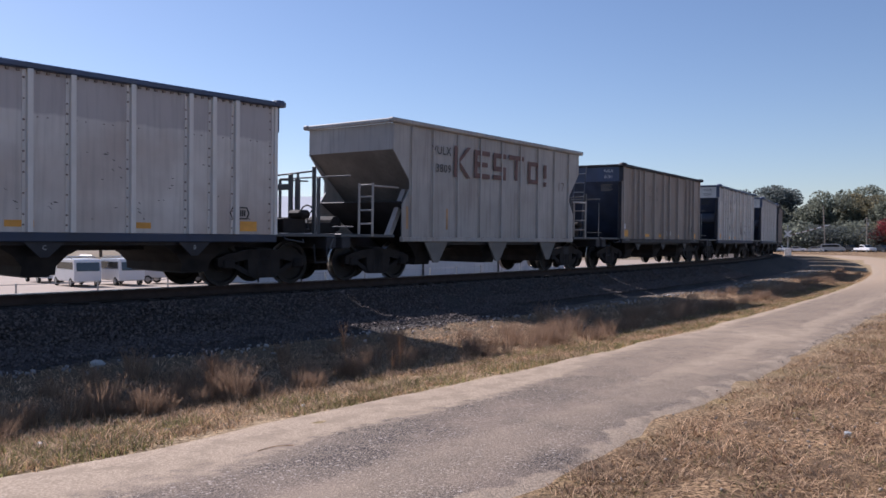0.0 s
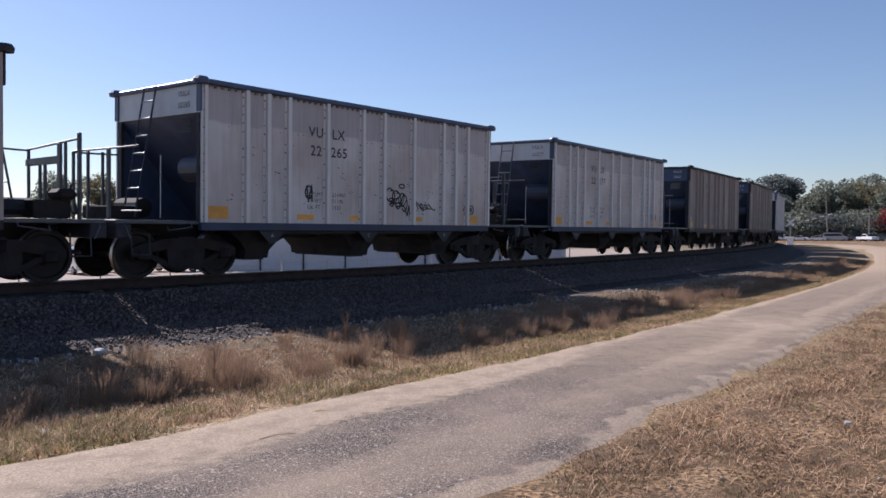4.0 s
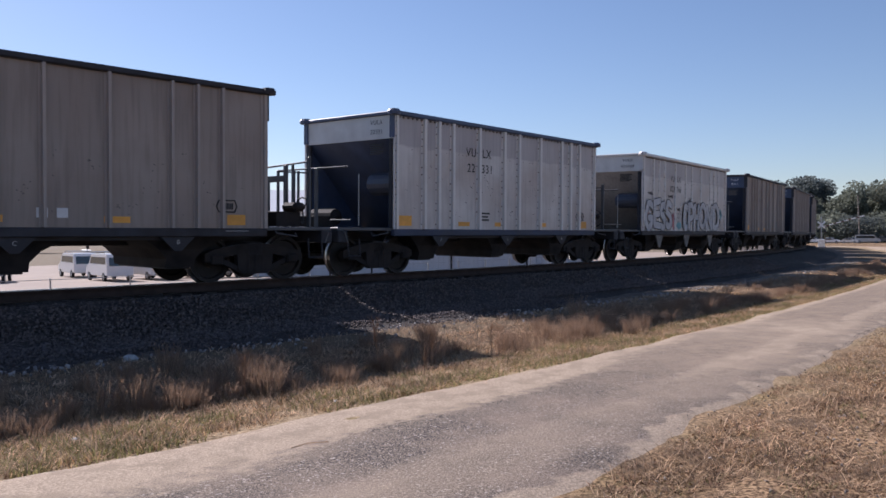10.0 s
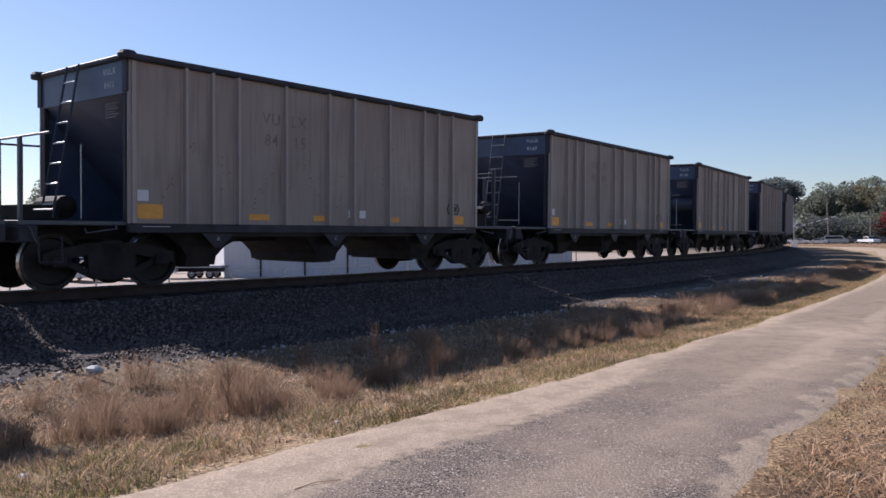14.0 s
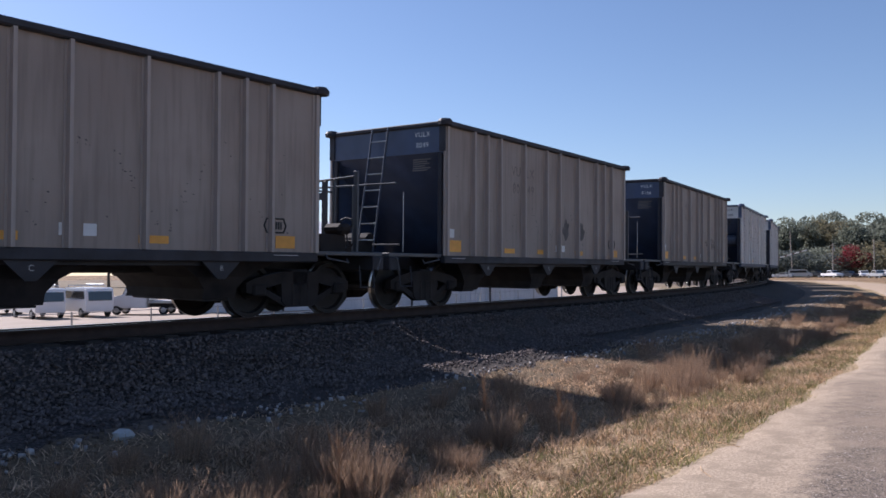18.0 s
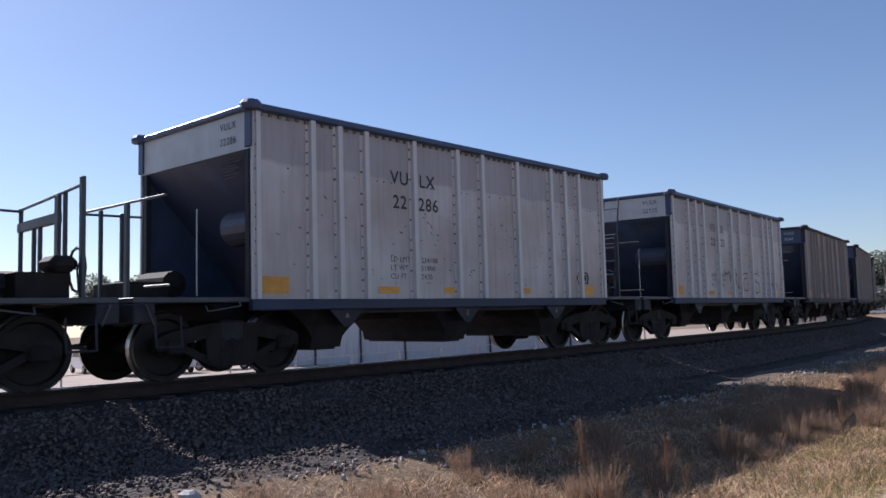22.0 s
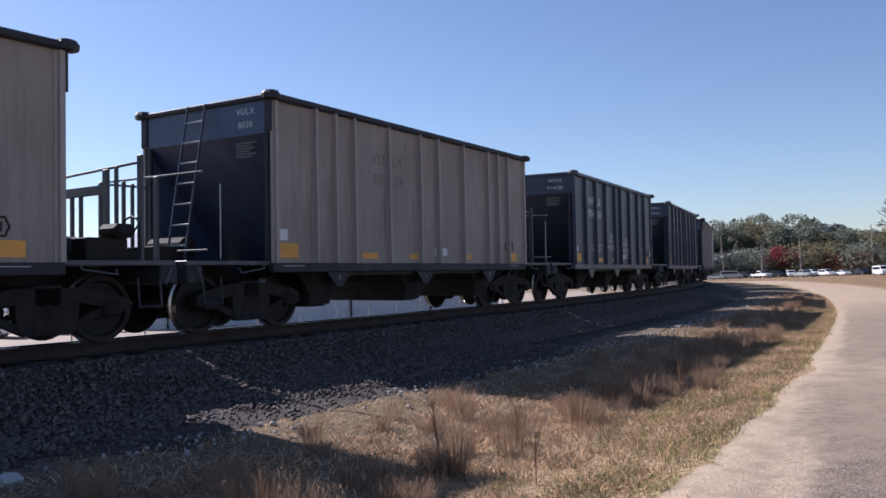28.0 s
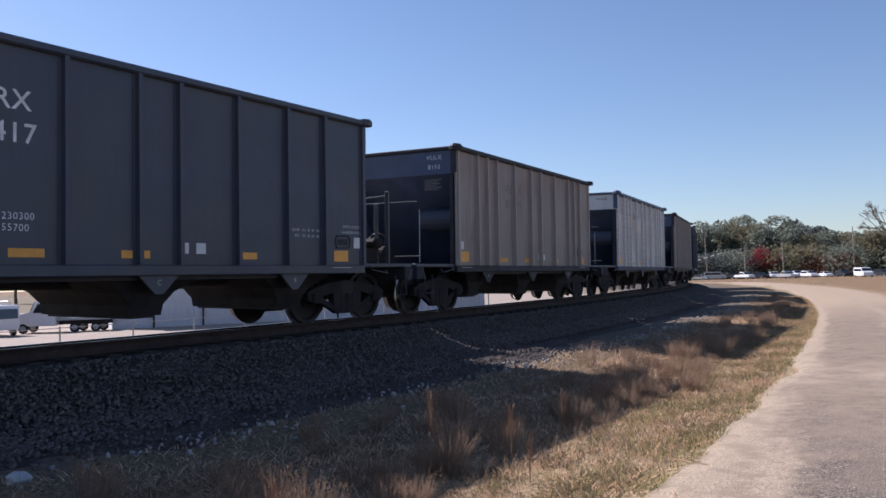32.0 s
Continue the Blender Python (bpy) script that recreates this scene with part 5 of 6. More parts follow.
for n_, spec in enumerate(CARS):
    if spec is None:
        made = None
    else:
        made = hopper_car(*spec)
        if spec[2] == "023768":
            smear(made[0], -1.62, 1.42, 0.28, 0.4, M["spray_pink"], 3)
            smear(made[0], -4.2, 1.5, 0.3, 0.42, M["spray_pink"], 4)
            smear(made[0], -0.98, 1.22, 0.42, 0.2, M["spray_teal"], 5)
            smear(made[0], 4.0, 1.75, 0.22, 0.3, M["spray_teal"], 6)
            sprayed_word(made[0], "CPHOND", (-0.62, -0.12, 0.56, 1.22, 2.0, 2.88, 3.74), 1.0, 2.2, 0.118, M["spray_white"], M["spray_black"])
            sprayed_word(made[0], "GESS", (-4.42, -3.66, -3.02, -2.48, -1.9), 1.0, 2.2, 0.12, M["spray_white"], M["spray_black"])
            tag_strokes(made[0], 0.0, 2.26, 0.3, 0.18, 5, 8, M["spray_black"], 0.014)
            tag_strokes(made[0], 3.78, 1.8, 0.4, 0.22, 5, 5, M["spray_black"], 0.013)
            lettering(made[0], "I I", 3.95, 1.2, 0.36, M["spray_black"], name="spray_scrawl")
            squiggle(made[0], -4.1, 2.38, 0.5, 0.12, 31, M["spray_black"], 0.012)
            squiggle(made[0], -2.2, 2.32, 0.5, 0.14, 32, M["spray_black"], 0.012)
            squiggle(made[0], -1.25, 1.85, 0.35, 0.16, 33, M["spray_black"], 0.014)
        if spec[2] == "22325":
            sprayed_lines(made[0], [[(-0.95, 1.84), (-0.92, 1.74), (-0.72, 1.7), (-0.55, 1.8), (-0.5, 1.68), (-0.44, 1.5), (-0.4, 1.72)], [(-0.52, 1.7), (-0.2, 1.66), (0.0, 1.74)],
                                    [(-0.26, 1.86), (0.0, 1.86), (0.08, 1.7), (-0.05, 1.5), (-0.2, 1.3), (-0.16, 1.22)], [(0.0, 1.55), (0.12, 1.38), (0.3, 1.3)],
                                    arc(0.48, 1.44, 0.24, 0.26, 60, 300), [(0.6, 1.74), (1.06, 1.78), (1.1, 1.45), (1.02, 1.24), (0.72, 1.24), (0.66, 1.42), (0.78, 1.62), (1.0, 1.62)],
                                    arc(1.94, 1.66, 0.24, 0.14, 20, 250) + arc(1.96, 1.34, 0.24, 0.18, 90, -200), [(2.86, 1.62), (2.92, 1.12)], [(2.76, 1.42), (3.1, 1.16), (3.3, 1.86), (3.36, 1.2), (3.1, 1.44)]], M["spray_red"])
        if spec[2] == "22265":
            for x_ in (0.5, 0.72, 0.95):
                sprayed_lines(made[0], [arc(x_ + 0.12, 1.74 - 0.25 * (x_ - 0.5), 0.13, 0.16, 40, 300), arc(x_ + 0.2, 1.66 - 0.25 * (x_ - 0.5), 0.1, 0.2, 120, -140)], M["spray_black"], 0.018)
            sprayed_lines(made[0], [[(0.62, 1.52), (1.0, 1.56), (1.16, 1.44), (1.26, 1.24), (1.32, 1.5), (1.36, 1.18)], arc(1.05, 1.96, 0.1, 0.05, 0, 360)], M["spray_black"], 0.018)
            sprayed_lines(made[0], [[(-2.0, 1.84), (-1.95, 1.5), (-1.86, 1.86), (-1.84, 1.5)], arc(-1.94, 1.7, 0.1, 0.14, 0, 360)], M["spray_black"], 0.018)
            squiggle(made[0], 0.6, 1.6, 0.6, 0.3, 10, M["spray_black"], 0.016)
            squiggle(made[0], 1.64, 1.48, 0.6, 0.24, 12, M["spray_black"], 0.015)
        if spec[2] == "8250":
            for ch_, a_x, b_x, low in (("K", -1.95, -0.72, 1.16), ("U", -0.68, 0.3, 1.24), ("S", 0.54, 1.06, 1.42), ("E", 1.18, 1.62, 1.44)):
                sprayed_letter(made[0], ch_, a_x, b_x, low, 2.12, 0.1 if ch_ in "KU" else 0.07, M["tan"], M["spray_faded"], -1.489, 0.026)
            sprayed_lines(made[0], [[(-1.9, 2.06), (-1.62, 1.3), (-1.5, 1.75), (-1.74, 1.9)], [(-1.62, 1.5), (-1.4, 1.3), (-1.5, 1.18)]], M["spray_faded"], 0.03)
            smear(made[0], -2.2, 1.4, 0.24, 0.32, M["cream"], 12)
            smear(made[0], -1.5, 1.12, 0.5, 0.07, M["cream"], 22)
            smear(made[0], 2.24, 1.7, 0.26, 0.28, M["spray_faint_teal"], 19)
            smear(made[0], 2.83, 1.72, 0.2, 0.26, M["spray_faint_teal"], 29)
            smear(made[0], 3.3, 1.72, 0.26, 0.26, M["spray_faint_teal"], 9)
        if spec[2] == "8166":
            squiggle(made[0], 1.0, 1.75, 1.5, 0.4, 41, M["scuff"], 0.02)
        if spec[2] == "8049":
            for q_ in (0.85, 1.75):
                smear(made[0], q_, 1.75, 0.24, 0.34, M["scuff"], int(q_ * 9))
        if spec[2] == "914700":
            for x_, z_ in ((-1.3, 1.66), (0.5, 1.58)):
                sprayed_lines(made[0], [arc(x_ + 0.16, z_ + 0.05, 0.15, 0.13, 30, 330), arc(x_ + 0.36, z_ + 0.02, 0.1, 0.14, 100, -230), arc(x_ + 0.56, z_ + 0.08, 0.1, 0.1, 20, 260) + arc(x_ + 0.55, z_ - 0.1, 0.1, 0.1, 80, -160),
                                        [(x_ + 0.7, z_ + 0.12), (x_ + 0.74, z_ - 0.2), (x_ + 0.73, z_ - 0.02), (x_ + 0.88, z_ - 0.04), (x_ + 0.84, z_ + 0.08), (x_ + 0.94, z_ - 0.24)], arc(x_ + 0.5, z_ + 0.29, 0.12, 0.07, 0, 360)], M["sticker"], 0.016)
            sprayed_lines(made[0], [[(0.68, 1.38), (1.1, 1.36), (0.82, 1.28), (1.2, 1.24)]], M["sticker"], 0.016)
    TRAIN.append((made, n_ - 1))
TRAIN[2] = (covered_hopper(), 1)


# ---- plants and stones ----
def blades(name, count, place, height, width, lean, material, label, seed, per=5, category="grass"):
    """Tufts of bent blades, joined: nobody could count them. place(rs, n) gives world x, y, scale."""
    rs = np.random.RandomState(seed)
    x, y, k = place(rs, count)
    x, y, k = (np.repeat(a, per) for a in (x, y, k))
    n = len(x)
    r = rs.rand(n) * 0.09 * k
    a = rs.rand(n) * 2 * np.pi
    x, y = x + r * np.cos(a), y + r * np.sin(a)
    z = ground_z(x, y) - 0.01
    h = height * k * (0.55 + 0.9 * rs.rand(n))
    b = a + rs.normal(0, 0.6, n)
    off = lean * h * (0.3 + rs.rand(n))
    wx, wy = -np.sin(b) * width, np.cos(b) * width
    base0 = np.stack([x - wx, y - wy, z], -1)
    base1 = np.stack([x + wx, y + wy, z], -1)
    mid0 = np.stack([x + 0.4 * off * np.cos(b) - wx * 0.7, y + 0.4 * off * np.sin(b) - wy * 0.7, z + h * 0.6], -1)
    mid1 = np.stack([x + 0.4 * off * np.cos(b) + wx * 0.7, y + 0.4 * off * np.sin(b) + wy * 0.7, z + h * 0.6], -1)
    tip = np.stack([x + off * np.cos(b), y + off * np.sin(b), z + h], -1)
    v = np.stack([base0, base1, mid0, mid1, tip], 1).reshape(-1, 3)
    i = np.arange(n)[:, None] * 5
    f = np.concatenate([i + [0, 1, 3], i + [0, 3, 2], i + [2, 3, 4]], 1).reshape(-1, 3)
    tagged(new(name, raw_mesh(name, v, f, material)), label, category, kind="stuff")


def band(s0, s1, d_lo, d_hi, clump=0.0, kscale=(0.7, 1.3)):
    """Scatters over a strip beside the line; clump gathers the plants in patches."""
    def place(rs, n):
        s, u = s0 + (s1 - s0) * rs.rand(n * 3) ** 1.25, rs.rand(n * 3)
        lo, hi = (np.interp(s, ROAD_S, [r + q for r in ref]) if ref is not None else np.full_like(s, q) for ref, q in (d_lo, d_hi))
        d = lo + (hi - lo) * u
        if clump:
            w = np.sin(s * 2.1 + 1.7 * np.sin(d * 1.9)) * np.sin(d * 2.7 + s * 0.9 + 2 * np.sin(s * 0.7)) + rs.normal(0, 0.35, len(s))
            keep = np.argsort(-w)[: int(len(s) * (1 - clump))]
            keep = rs.permutation(keep)[:n]
        else:
            keep = np.arange(n)
        s, d = s[keep], d[keep]
        a = ANG0 + s / R_LINE
        return CX + (R_LINE + d) * np.cos(a), CY + (R_LINE + d) * np.sin(a), kscale[0] + (kscale[1] - kscale[0]) * rs.rand(len(s))
    return place


blades("matted_straw", 26000, band(-14, 45, (None, 5.7), (ROAD_L, 0.0)), 0.05, 0.0052, 2.6, M["straw"], "matted dry straw lying along the ditch", 11, 6)
blades("ditch_straw", 7000, band(-12, 40, (None, 4.7), (None, 6.9)), 0.045, 0.0045, 2.8, M["straw"], "thin straw scattered over the ditch floor", 18, 5)
blades("verge_grass", 11000, band(-14, 45, (None, 6.9), (ROAD_L, 0.05)), 0.07, 0.0035, 1.3, M["grass_tan"], "short dry tan grass along the ditch", 15, 6)
blades("green_grass", 4400, band(-14, 30, (ROAD_L, -1.15), (ROAD_L, 0.1), 0.45), 0.065, 0.0045, 1.3, M["grass_green"], "patchy fading green grass beside the road", 12, 7)
blades("dry_weeds", 1500, band(-13, 42, (None, 5.2), (ROAD_L, -0.9), 0.5, (0.5, 1.4)), 0.13, 0.0022, 0.9, M["weed"], "low brown dry weeds in the ditch", 13, 12, "weeds")
blades("lawn_grass", 26000, band(-7, 22, (ROAD_R, 0.0), (ROAD_R, 8.0)), 0.04, 0.0032, 2.2, M["grass_tan"], "short dry tan lawn grass", 14, 5)
blades("leaf_litter", 26000, band(-6, 12, (ROAD_R, 0.0), (ROAD_R, 5.5)), 0.022, 0.005, 2.6, M["dead_leaf"], "brown dead leaves and stalks on the lawn", 16, 5, "leaf litter")
blades("lawn_green", 2600, band(-6, 16, (ROAD_R, 0.3), (ROAD_R, 6.0), 0.6), 0.05, 0.003, 1.6, M["grass_green"], "thin green grass in patches of the lawn", 17, 6)


blades("lawn_straw", 9000, band(-4, 13, (ROAD_R, 0.1), (ROAD_R, 6.0)), 0.045, 0.0032, 2.8, M["straw"], "pale dry stalks lying on the lawn", 19, 5)


def weed_mesh(seed, h, count, spread):
    """A thin fan of fine stalks from one foot, with feathery heads."""
    rs = np.random.RandomState(seed)
    v, f = [], []
    for _ in range(count):
        a, r = rs.rand() * 6.28, 0.13 * rs.rand() ** 0.5
        x, y = r * math.cos(a), r * math.sin(a)
        ln = h * rs.uniform(0.45, 1.05)
        out = spread * ln * rs.uniform(0.1, 0.75)
        ox, oy = out * math.cos(a) + ln * rs.normal(0, 0.12), out * math.sin(a) + ln * rs.normal(0, 0.12)
        b = rs.rand() * 6.28
        wx, wy = 0.0017 * math.cos(b), 0.0017 * math.sin(b)
        i = len(v)
        v += [(x - wx, y - wy, -0.02), (x + wx, y + wy, -0.02), (x + 0.45 * ox - wx, y + 0.45 * oy - wy, ln * 0.6), (x + 0.45 * ox + wx, y + 0.45 * oy + wy, ln * 0.6), (x + ox, y + oy, ln)]
        f += [(i, i + 1, i + 3), (i, i + 3, i + 2), (i + 2, i + 3, i + 4)]
        for _ in range(7):  # side sprigs
            u = rs.uniform(0.4, 1.0)
            px, py, pz = x + ox * u * u, y + oy * u * u, ln * u
            c, l_ = rs.rand() * 6.28, rs.uniform(0.02, 0.06)
            i = len(v)
            v += [(px - wx, py - wy, pz), (px + wx, py + wy, pz), (px + l_ * 0.6 * math.cos(c), py + l_ * 0.6 * math.sin(c), pz + l_)]
            f += [(i, i + 1, i + 2)]
    return raw_mesh("weed", v, f, M["weed"])


def build_weeds():
    kinds = [weed_mesh(i, h, n, sp) for i, (h, n, sp) in enumerate(((0.38, 150, 0.8), (0.31, 160, 1.0), (0.45, 120, 0.65), (0.25, 140, 1.2)))]
    rs = random.Random(31)
    spots = [(-0.04, 7.3), (0.81, 7.41), (2.38, 7.7), (2.95, 7.6), (2.85, 7.34), (5.26, 7.8), (-2.82, 7.6), (-2.36, 7.5), (-1.96, 7.6), (-3.15, 7.5), (4.65, 7.38), (3.5, 7.6),
             (3.76, 7.7), (5.17, 7.9), (4.37, 7.64), (-2.61, 7.27), (-2.03, 7.44), (-1.6, 7.5), (0.02, 7.37), (3.53, 6.88), (4.7, 7.0), (5.64, 7.9), (-0.13, 7.41), (1.58, 6.98)]
    s = -12.0
    while s < 42:  # the row that stands along the foot of the verge
        thick = 0.55 if s < -0.8 else 1.0 if s > 3.5 else 2.2
        spots.append((s, min(rs.gauss(7.3, 0.25), 7.9) - 0.02 * max(0, s)))
        s += rs.uniform(0.1, 0.5) * thick * (1 + max(0, s) / 30)
    s = -9.0
    while s < 42:
        spots.append((s, rs.uniform(5.6, 7.3)))
        s += rs.uniform(0.15, 0.6) if s < 14 else rs.uniform(0.8, 2.5)
    for s, d in spots:
        x, y = on_line(s, d)
        k = rs.choice(kinds)
        ob = tagged(new("weed_clump", k), "feathery brown dry weed clump on the verge", "weeds", "weed clumps along the ditch")
        ob.matrix_basis = pose(x, y, float(ground_z(x, y)), rs.uniform(-8, 8), rs.uniform(-8, 8), rs.uniform(0, 360)) @ Matrix.Scale(rs.uniform(0.55, 1.05), 4)


build_weeds()


def sapling(s, d, h, seed):
    """A thin leafless shoot with a fan of twigs."""
    rs = np.random.RandomState(seed)
    x, y = on_line(s, d)
    top = tagged(new("sapling"), "thin brown leafless sapling in the dry grass", "sapling", "saplings on the verge")
    top.matrix_basis = pose(x, y, float(ground_z(x, y)), 0, 0, seed * 50)
    lean = rs.normal(0, 0.06)
    part("stem", tube(bmesh.new(), [(0, 0, -0.03), (lean * h * 0.4, 0, h * 0.5), (lean * h, 0.01, h)], 0.005, 5), M["weed"], top)
    bm = bmesh.new()
    for _ in range(34 if h > 0.45 else 18):
        u, a, ln = rs.uniform(0.35, 0.9), rs.rand() * 6.28, h * rs.uniform(0.15, 0.4)
        p = Vector((lean * h * u, 0, h * u))
        tube(bm, [p, p + Vector((0.35 * ln * math.cos(a), 0.35 * ln * math.sin(a), ln * 0.6)), p + Vector((0.5 * ln * math.cos(a), 0.5 * ln * math.sin(a), ln))], 0.0022, 3)
    part("twig_fan", bm, M["weed"], top)["kind"] = "stuff"


for s_, d_, h_ in ((-0.09, 7.3, 0.62), (0.51, 7.66, 0.5), (-0.16, 8.19, 0.4), (1.9, 7.5, 0.42), (-2.3, 7.7, 0.5), (4.1, 7.9, 0.45)):
    sapling(s_, d_, h_, int(abs(s_) * 10) + 3)


def build_rocks():
    rs = np.random.RandomState(4)
    for s, d, r, z in ((-2.2, 4.85, 0.09, -0.1), (-4.2, 8.2, 0.035, 0.03), (-1.9, 8.7, 0.03, 0.05), (-3.3, 8.6, 0.03, 0.05), (1.3, 10.55, 0.02, 0.14), (1.3, 11.6, 0.025, 0.16), (-3.9, 4.2, 0.06, -0.12),
                       (2.9, 3.6, 0.05, -0.1), (0.2, 3.3, 0.05, -0.1), (-0.2, 13.4, 0.03, 0.17), (5.5, 3.7, 0.06, -0.1)):
        bm = bmesh.new()
        bmesh.ops.create_icosphere(bm, subdivisions=2, radius=r)
        for v in bm.verts:
            v.co *= rs.uniform(0.8, 1.2)
            v.co.z *= 0.7
        x, y = on_line(s, d)
        ob = tagged(part("rock", bm, M["litter"]), "small pale stone lying in the grass", "rock", "pale stones")
        ob.matrix_basis = pose(x, y, float(ground_z(x, y)) + r * 0.4, 0, 0, rs.uniform(0, 360))
    for s, d, ln, a in ((-3.3, 10.2, 0.3, 20), (-0.4, 9.4, 0.3, 70), (0.6, 9.2, 0.25, 110)):
        x, y = on_line(s, d)
        bm = tube(bmesh.new(), [(-ln / 2, 0, 0), (0, 0.02, 0.01), (ln / 2, -0.02, 0.005)], 0.003, 5)
        ob = tagged(part("twig", bm, M["straw"]), "thin dry twig lying by the road", "twig")
        ob.matrix_basis = pose(x, y, float(ground_z(x, y)) + 0.045, 0, 0, a)


build_rocks()


def build_stones(seed, n, where, material, name, label, size=1.0, ground=False):
    rs = np.random.RandomState(seed)
    s, d = where(rs, n)
    d = np.where((s > 9) & (d > 3.3) & (not ground), 1.6 + 0.5 * (d - 1.5), d)
    z = np.interp(d, [1.5, 1.76, 2.05, 2.5, 3.0, 3.8, 4.5, 5.2], [0.64, 0.62, 0.52, 0.32, 0.18, 0.14, 0.12, 0.10])
    a = ANG0 + s / R_LINE
    cx, cy = CX + (R_LINE + d) * np.cos(a), CY + (R_LINE + d) * np.sin(a)
    if ground:
        z = ground_z(cx, cy) + 0.026
    cube = np.array([(x, y, z_) for x in (-1, 1) for y in (-1, 1) for z_ in (-1, 1)], float)
    v = cube[None] * size * (0.010 + 0.024 * rs.rand(n, 1, 3)) * (0.45 + 0.8 * rs.rand(n, 8, 1))
    ang = rs.rand(n) * 6.28
    c, q = np.cos(ang)[:, None], np.sin(ang)[:, None]
    tilt = rs.normal(0, 0.5, n)[:, None]
    x, y, zz = v[..., 0] * c - v[..., 1] * q, v[..., 0] * q + v[..., 1] * c, v[..., 2]
    y, zz = y * np.cos(tilt) - zz * np.sin(tilt), y * np.sin(tilt) + zz * np.cos(tilt)
    v = np.stack([x + cx[:, None], y + cy[:, None], zz + z[:, None] + (0.028 if name == "ballast_stones" else 0.004) * size], -1).reshape(-1, 3)
    f = np.array(((0, 1, 3, 2), (4, 6, 7, 5), (0, 4, 5, 1), (2, 3, 7, 6), (0, 2, 6, 4), (1, 5, 7, 3)))
    f = (np.arange(n)[:, None, None] * 8 + f).reshape(-1, 4)
    tagged(new(name, raw_mesh(name, v, f, M[material])), label, "stones", kind="stuff")


build_stones(21, 40000, lambda rs, n: (-11 + 43 * rs.rand(n) ** 1.5, 1.5 + 2.5 * rs.rand(n) + 1.1 * rs.rand(n) ** 4), "stone", "ballast_stones", "loose grey crushed ballast stones on the slope", 0.68)
build_stones(22, 900, lambda rs, n: (3 + 3.2 * rs.randint(-5, 14, n) + rs.normal(0, 0.75, n), np.clip(4.85 + rs.normal(0, 0.3, n), 4.2, 5.8)), "toe", "scattered_stones", "pale crushed stones at the foot of the ballast", 0.8, True)
build_stones(23, 14000, lambda rs, n: (-5 + 17 * rs.rand(n) ** 1.4, 9.9 + 1.7 * rs.rand(n)), "grit", "road_gravel", "loose pale grit scattered over the lane", 0.17, True)
build_stones(24, 700, lambda rs, n: (-5 + 12 * rs.rand(n), 11.6 + 4.5 * rs.rand(n)), "grit", "lawn_gravel", "pale gravel bits scattered in the lawn", 0.3, True)


# ---- far things ----
def crown_mesh(seed, material, lobes, leaf, count, squash=1.0):
    """Leaf clumps scattered over uneven lobes: (x, y, z, radius)."""
    rs = np.random.RandomState(seed)
    pts = []
    for lx, ly, lz, lr in lobes:
        k = int(count * lr * lr / sum(l[3] ** 2 for l in lobes))
        u = rs.normal(size=(k, 3))
        u /= np.linalg.norm(u, axis=1)[:, None]
        rad = lr * (0.55 + 0.5 * rs.rand(k, 1) ** 0.6)
        pts.append(np.array([lx, ly, lz]) + u * rad * [1, 1, squash])
    c = np.concatenate(pts)
    n = len(c)
    e1 = rs.normal(size=(n, 3))
    e1 /= np.linalg.norm(e1, axis=1)[:, None]
    e2 = np.cross(e1, rs.normal(size=(n, 3)))
    e2 /= np.linalg.norm(e2, axis=1)[:, None]
    r = leaf * (0.5 + rs.rand(n, 1))
    v = np.stack([c - e1 * r, c + e2 * r * 0.6, c + e1 * r, c - e2 * r * 0.6 + rs.normal(0, 0.3, (n, 3)) * r], 1).reshape(-1, 3)
    f = np.arange(n)[:, None] * 4 + np.arange(4)
    return raw_mesh("crown", v, f, material)


def trunk_mesh(height, radius, seed, limbs=5):
    rs = np.random.RandomState(seed)
    bm = bmesh.new()
    pts = [(0, 0, -0.3)]
    for i in range(1, 6):
        pts.append((rs.normal(0, 0.012) * height, rs.normal(0, 0.012) * height, height * i / 5))
    for i, (p, q) in enumerate(zip(pts, pts[1:])):
        p, q = Vector(p), Vector(q)
        m = Matrix.Translation((p + q) / 2) @ (q - p).to_track_quat("Z", "Y").to_matrix().to_4x4()
        bmesh.ops.create_cone(bm, cap_ends=False, segments=7, radius1=radius * (1 - i * 0.16), radius2=radius * (0.84 - i * 0.16), depth=(q - p).length, matrix=m)
    for i in range(limbs):
        a, z = rs.rand() * 6.28, height * (0.4 + 0.5 * rs.rand())
        tube(bm, [(0, 0, z), (math.cos(a) * height * 0.16, math.sin(a) * height * 0.16, z + height * 0.13),
                  (math.cos(a) * height * 0.24, math.sin(a) * height * 0.24, z + height * 0.25)], radius * 0.25, 5)
    return mesh_of(bm, M["bark"])


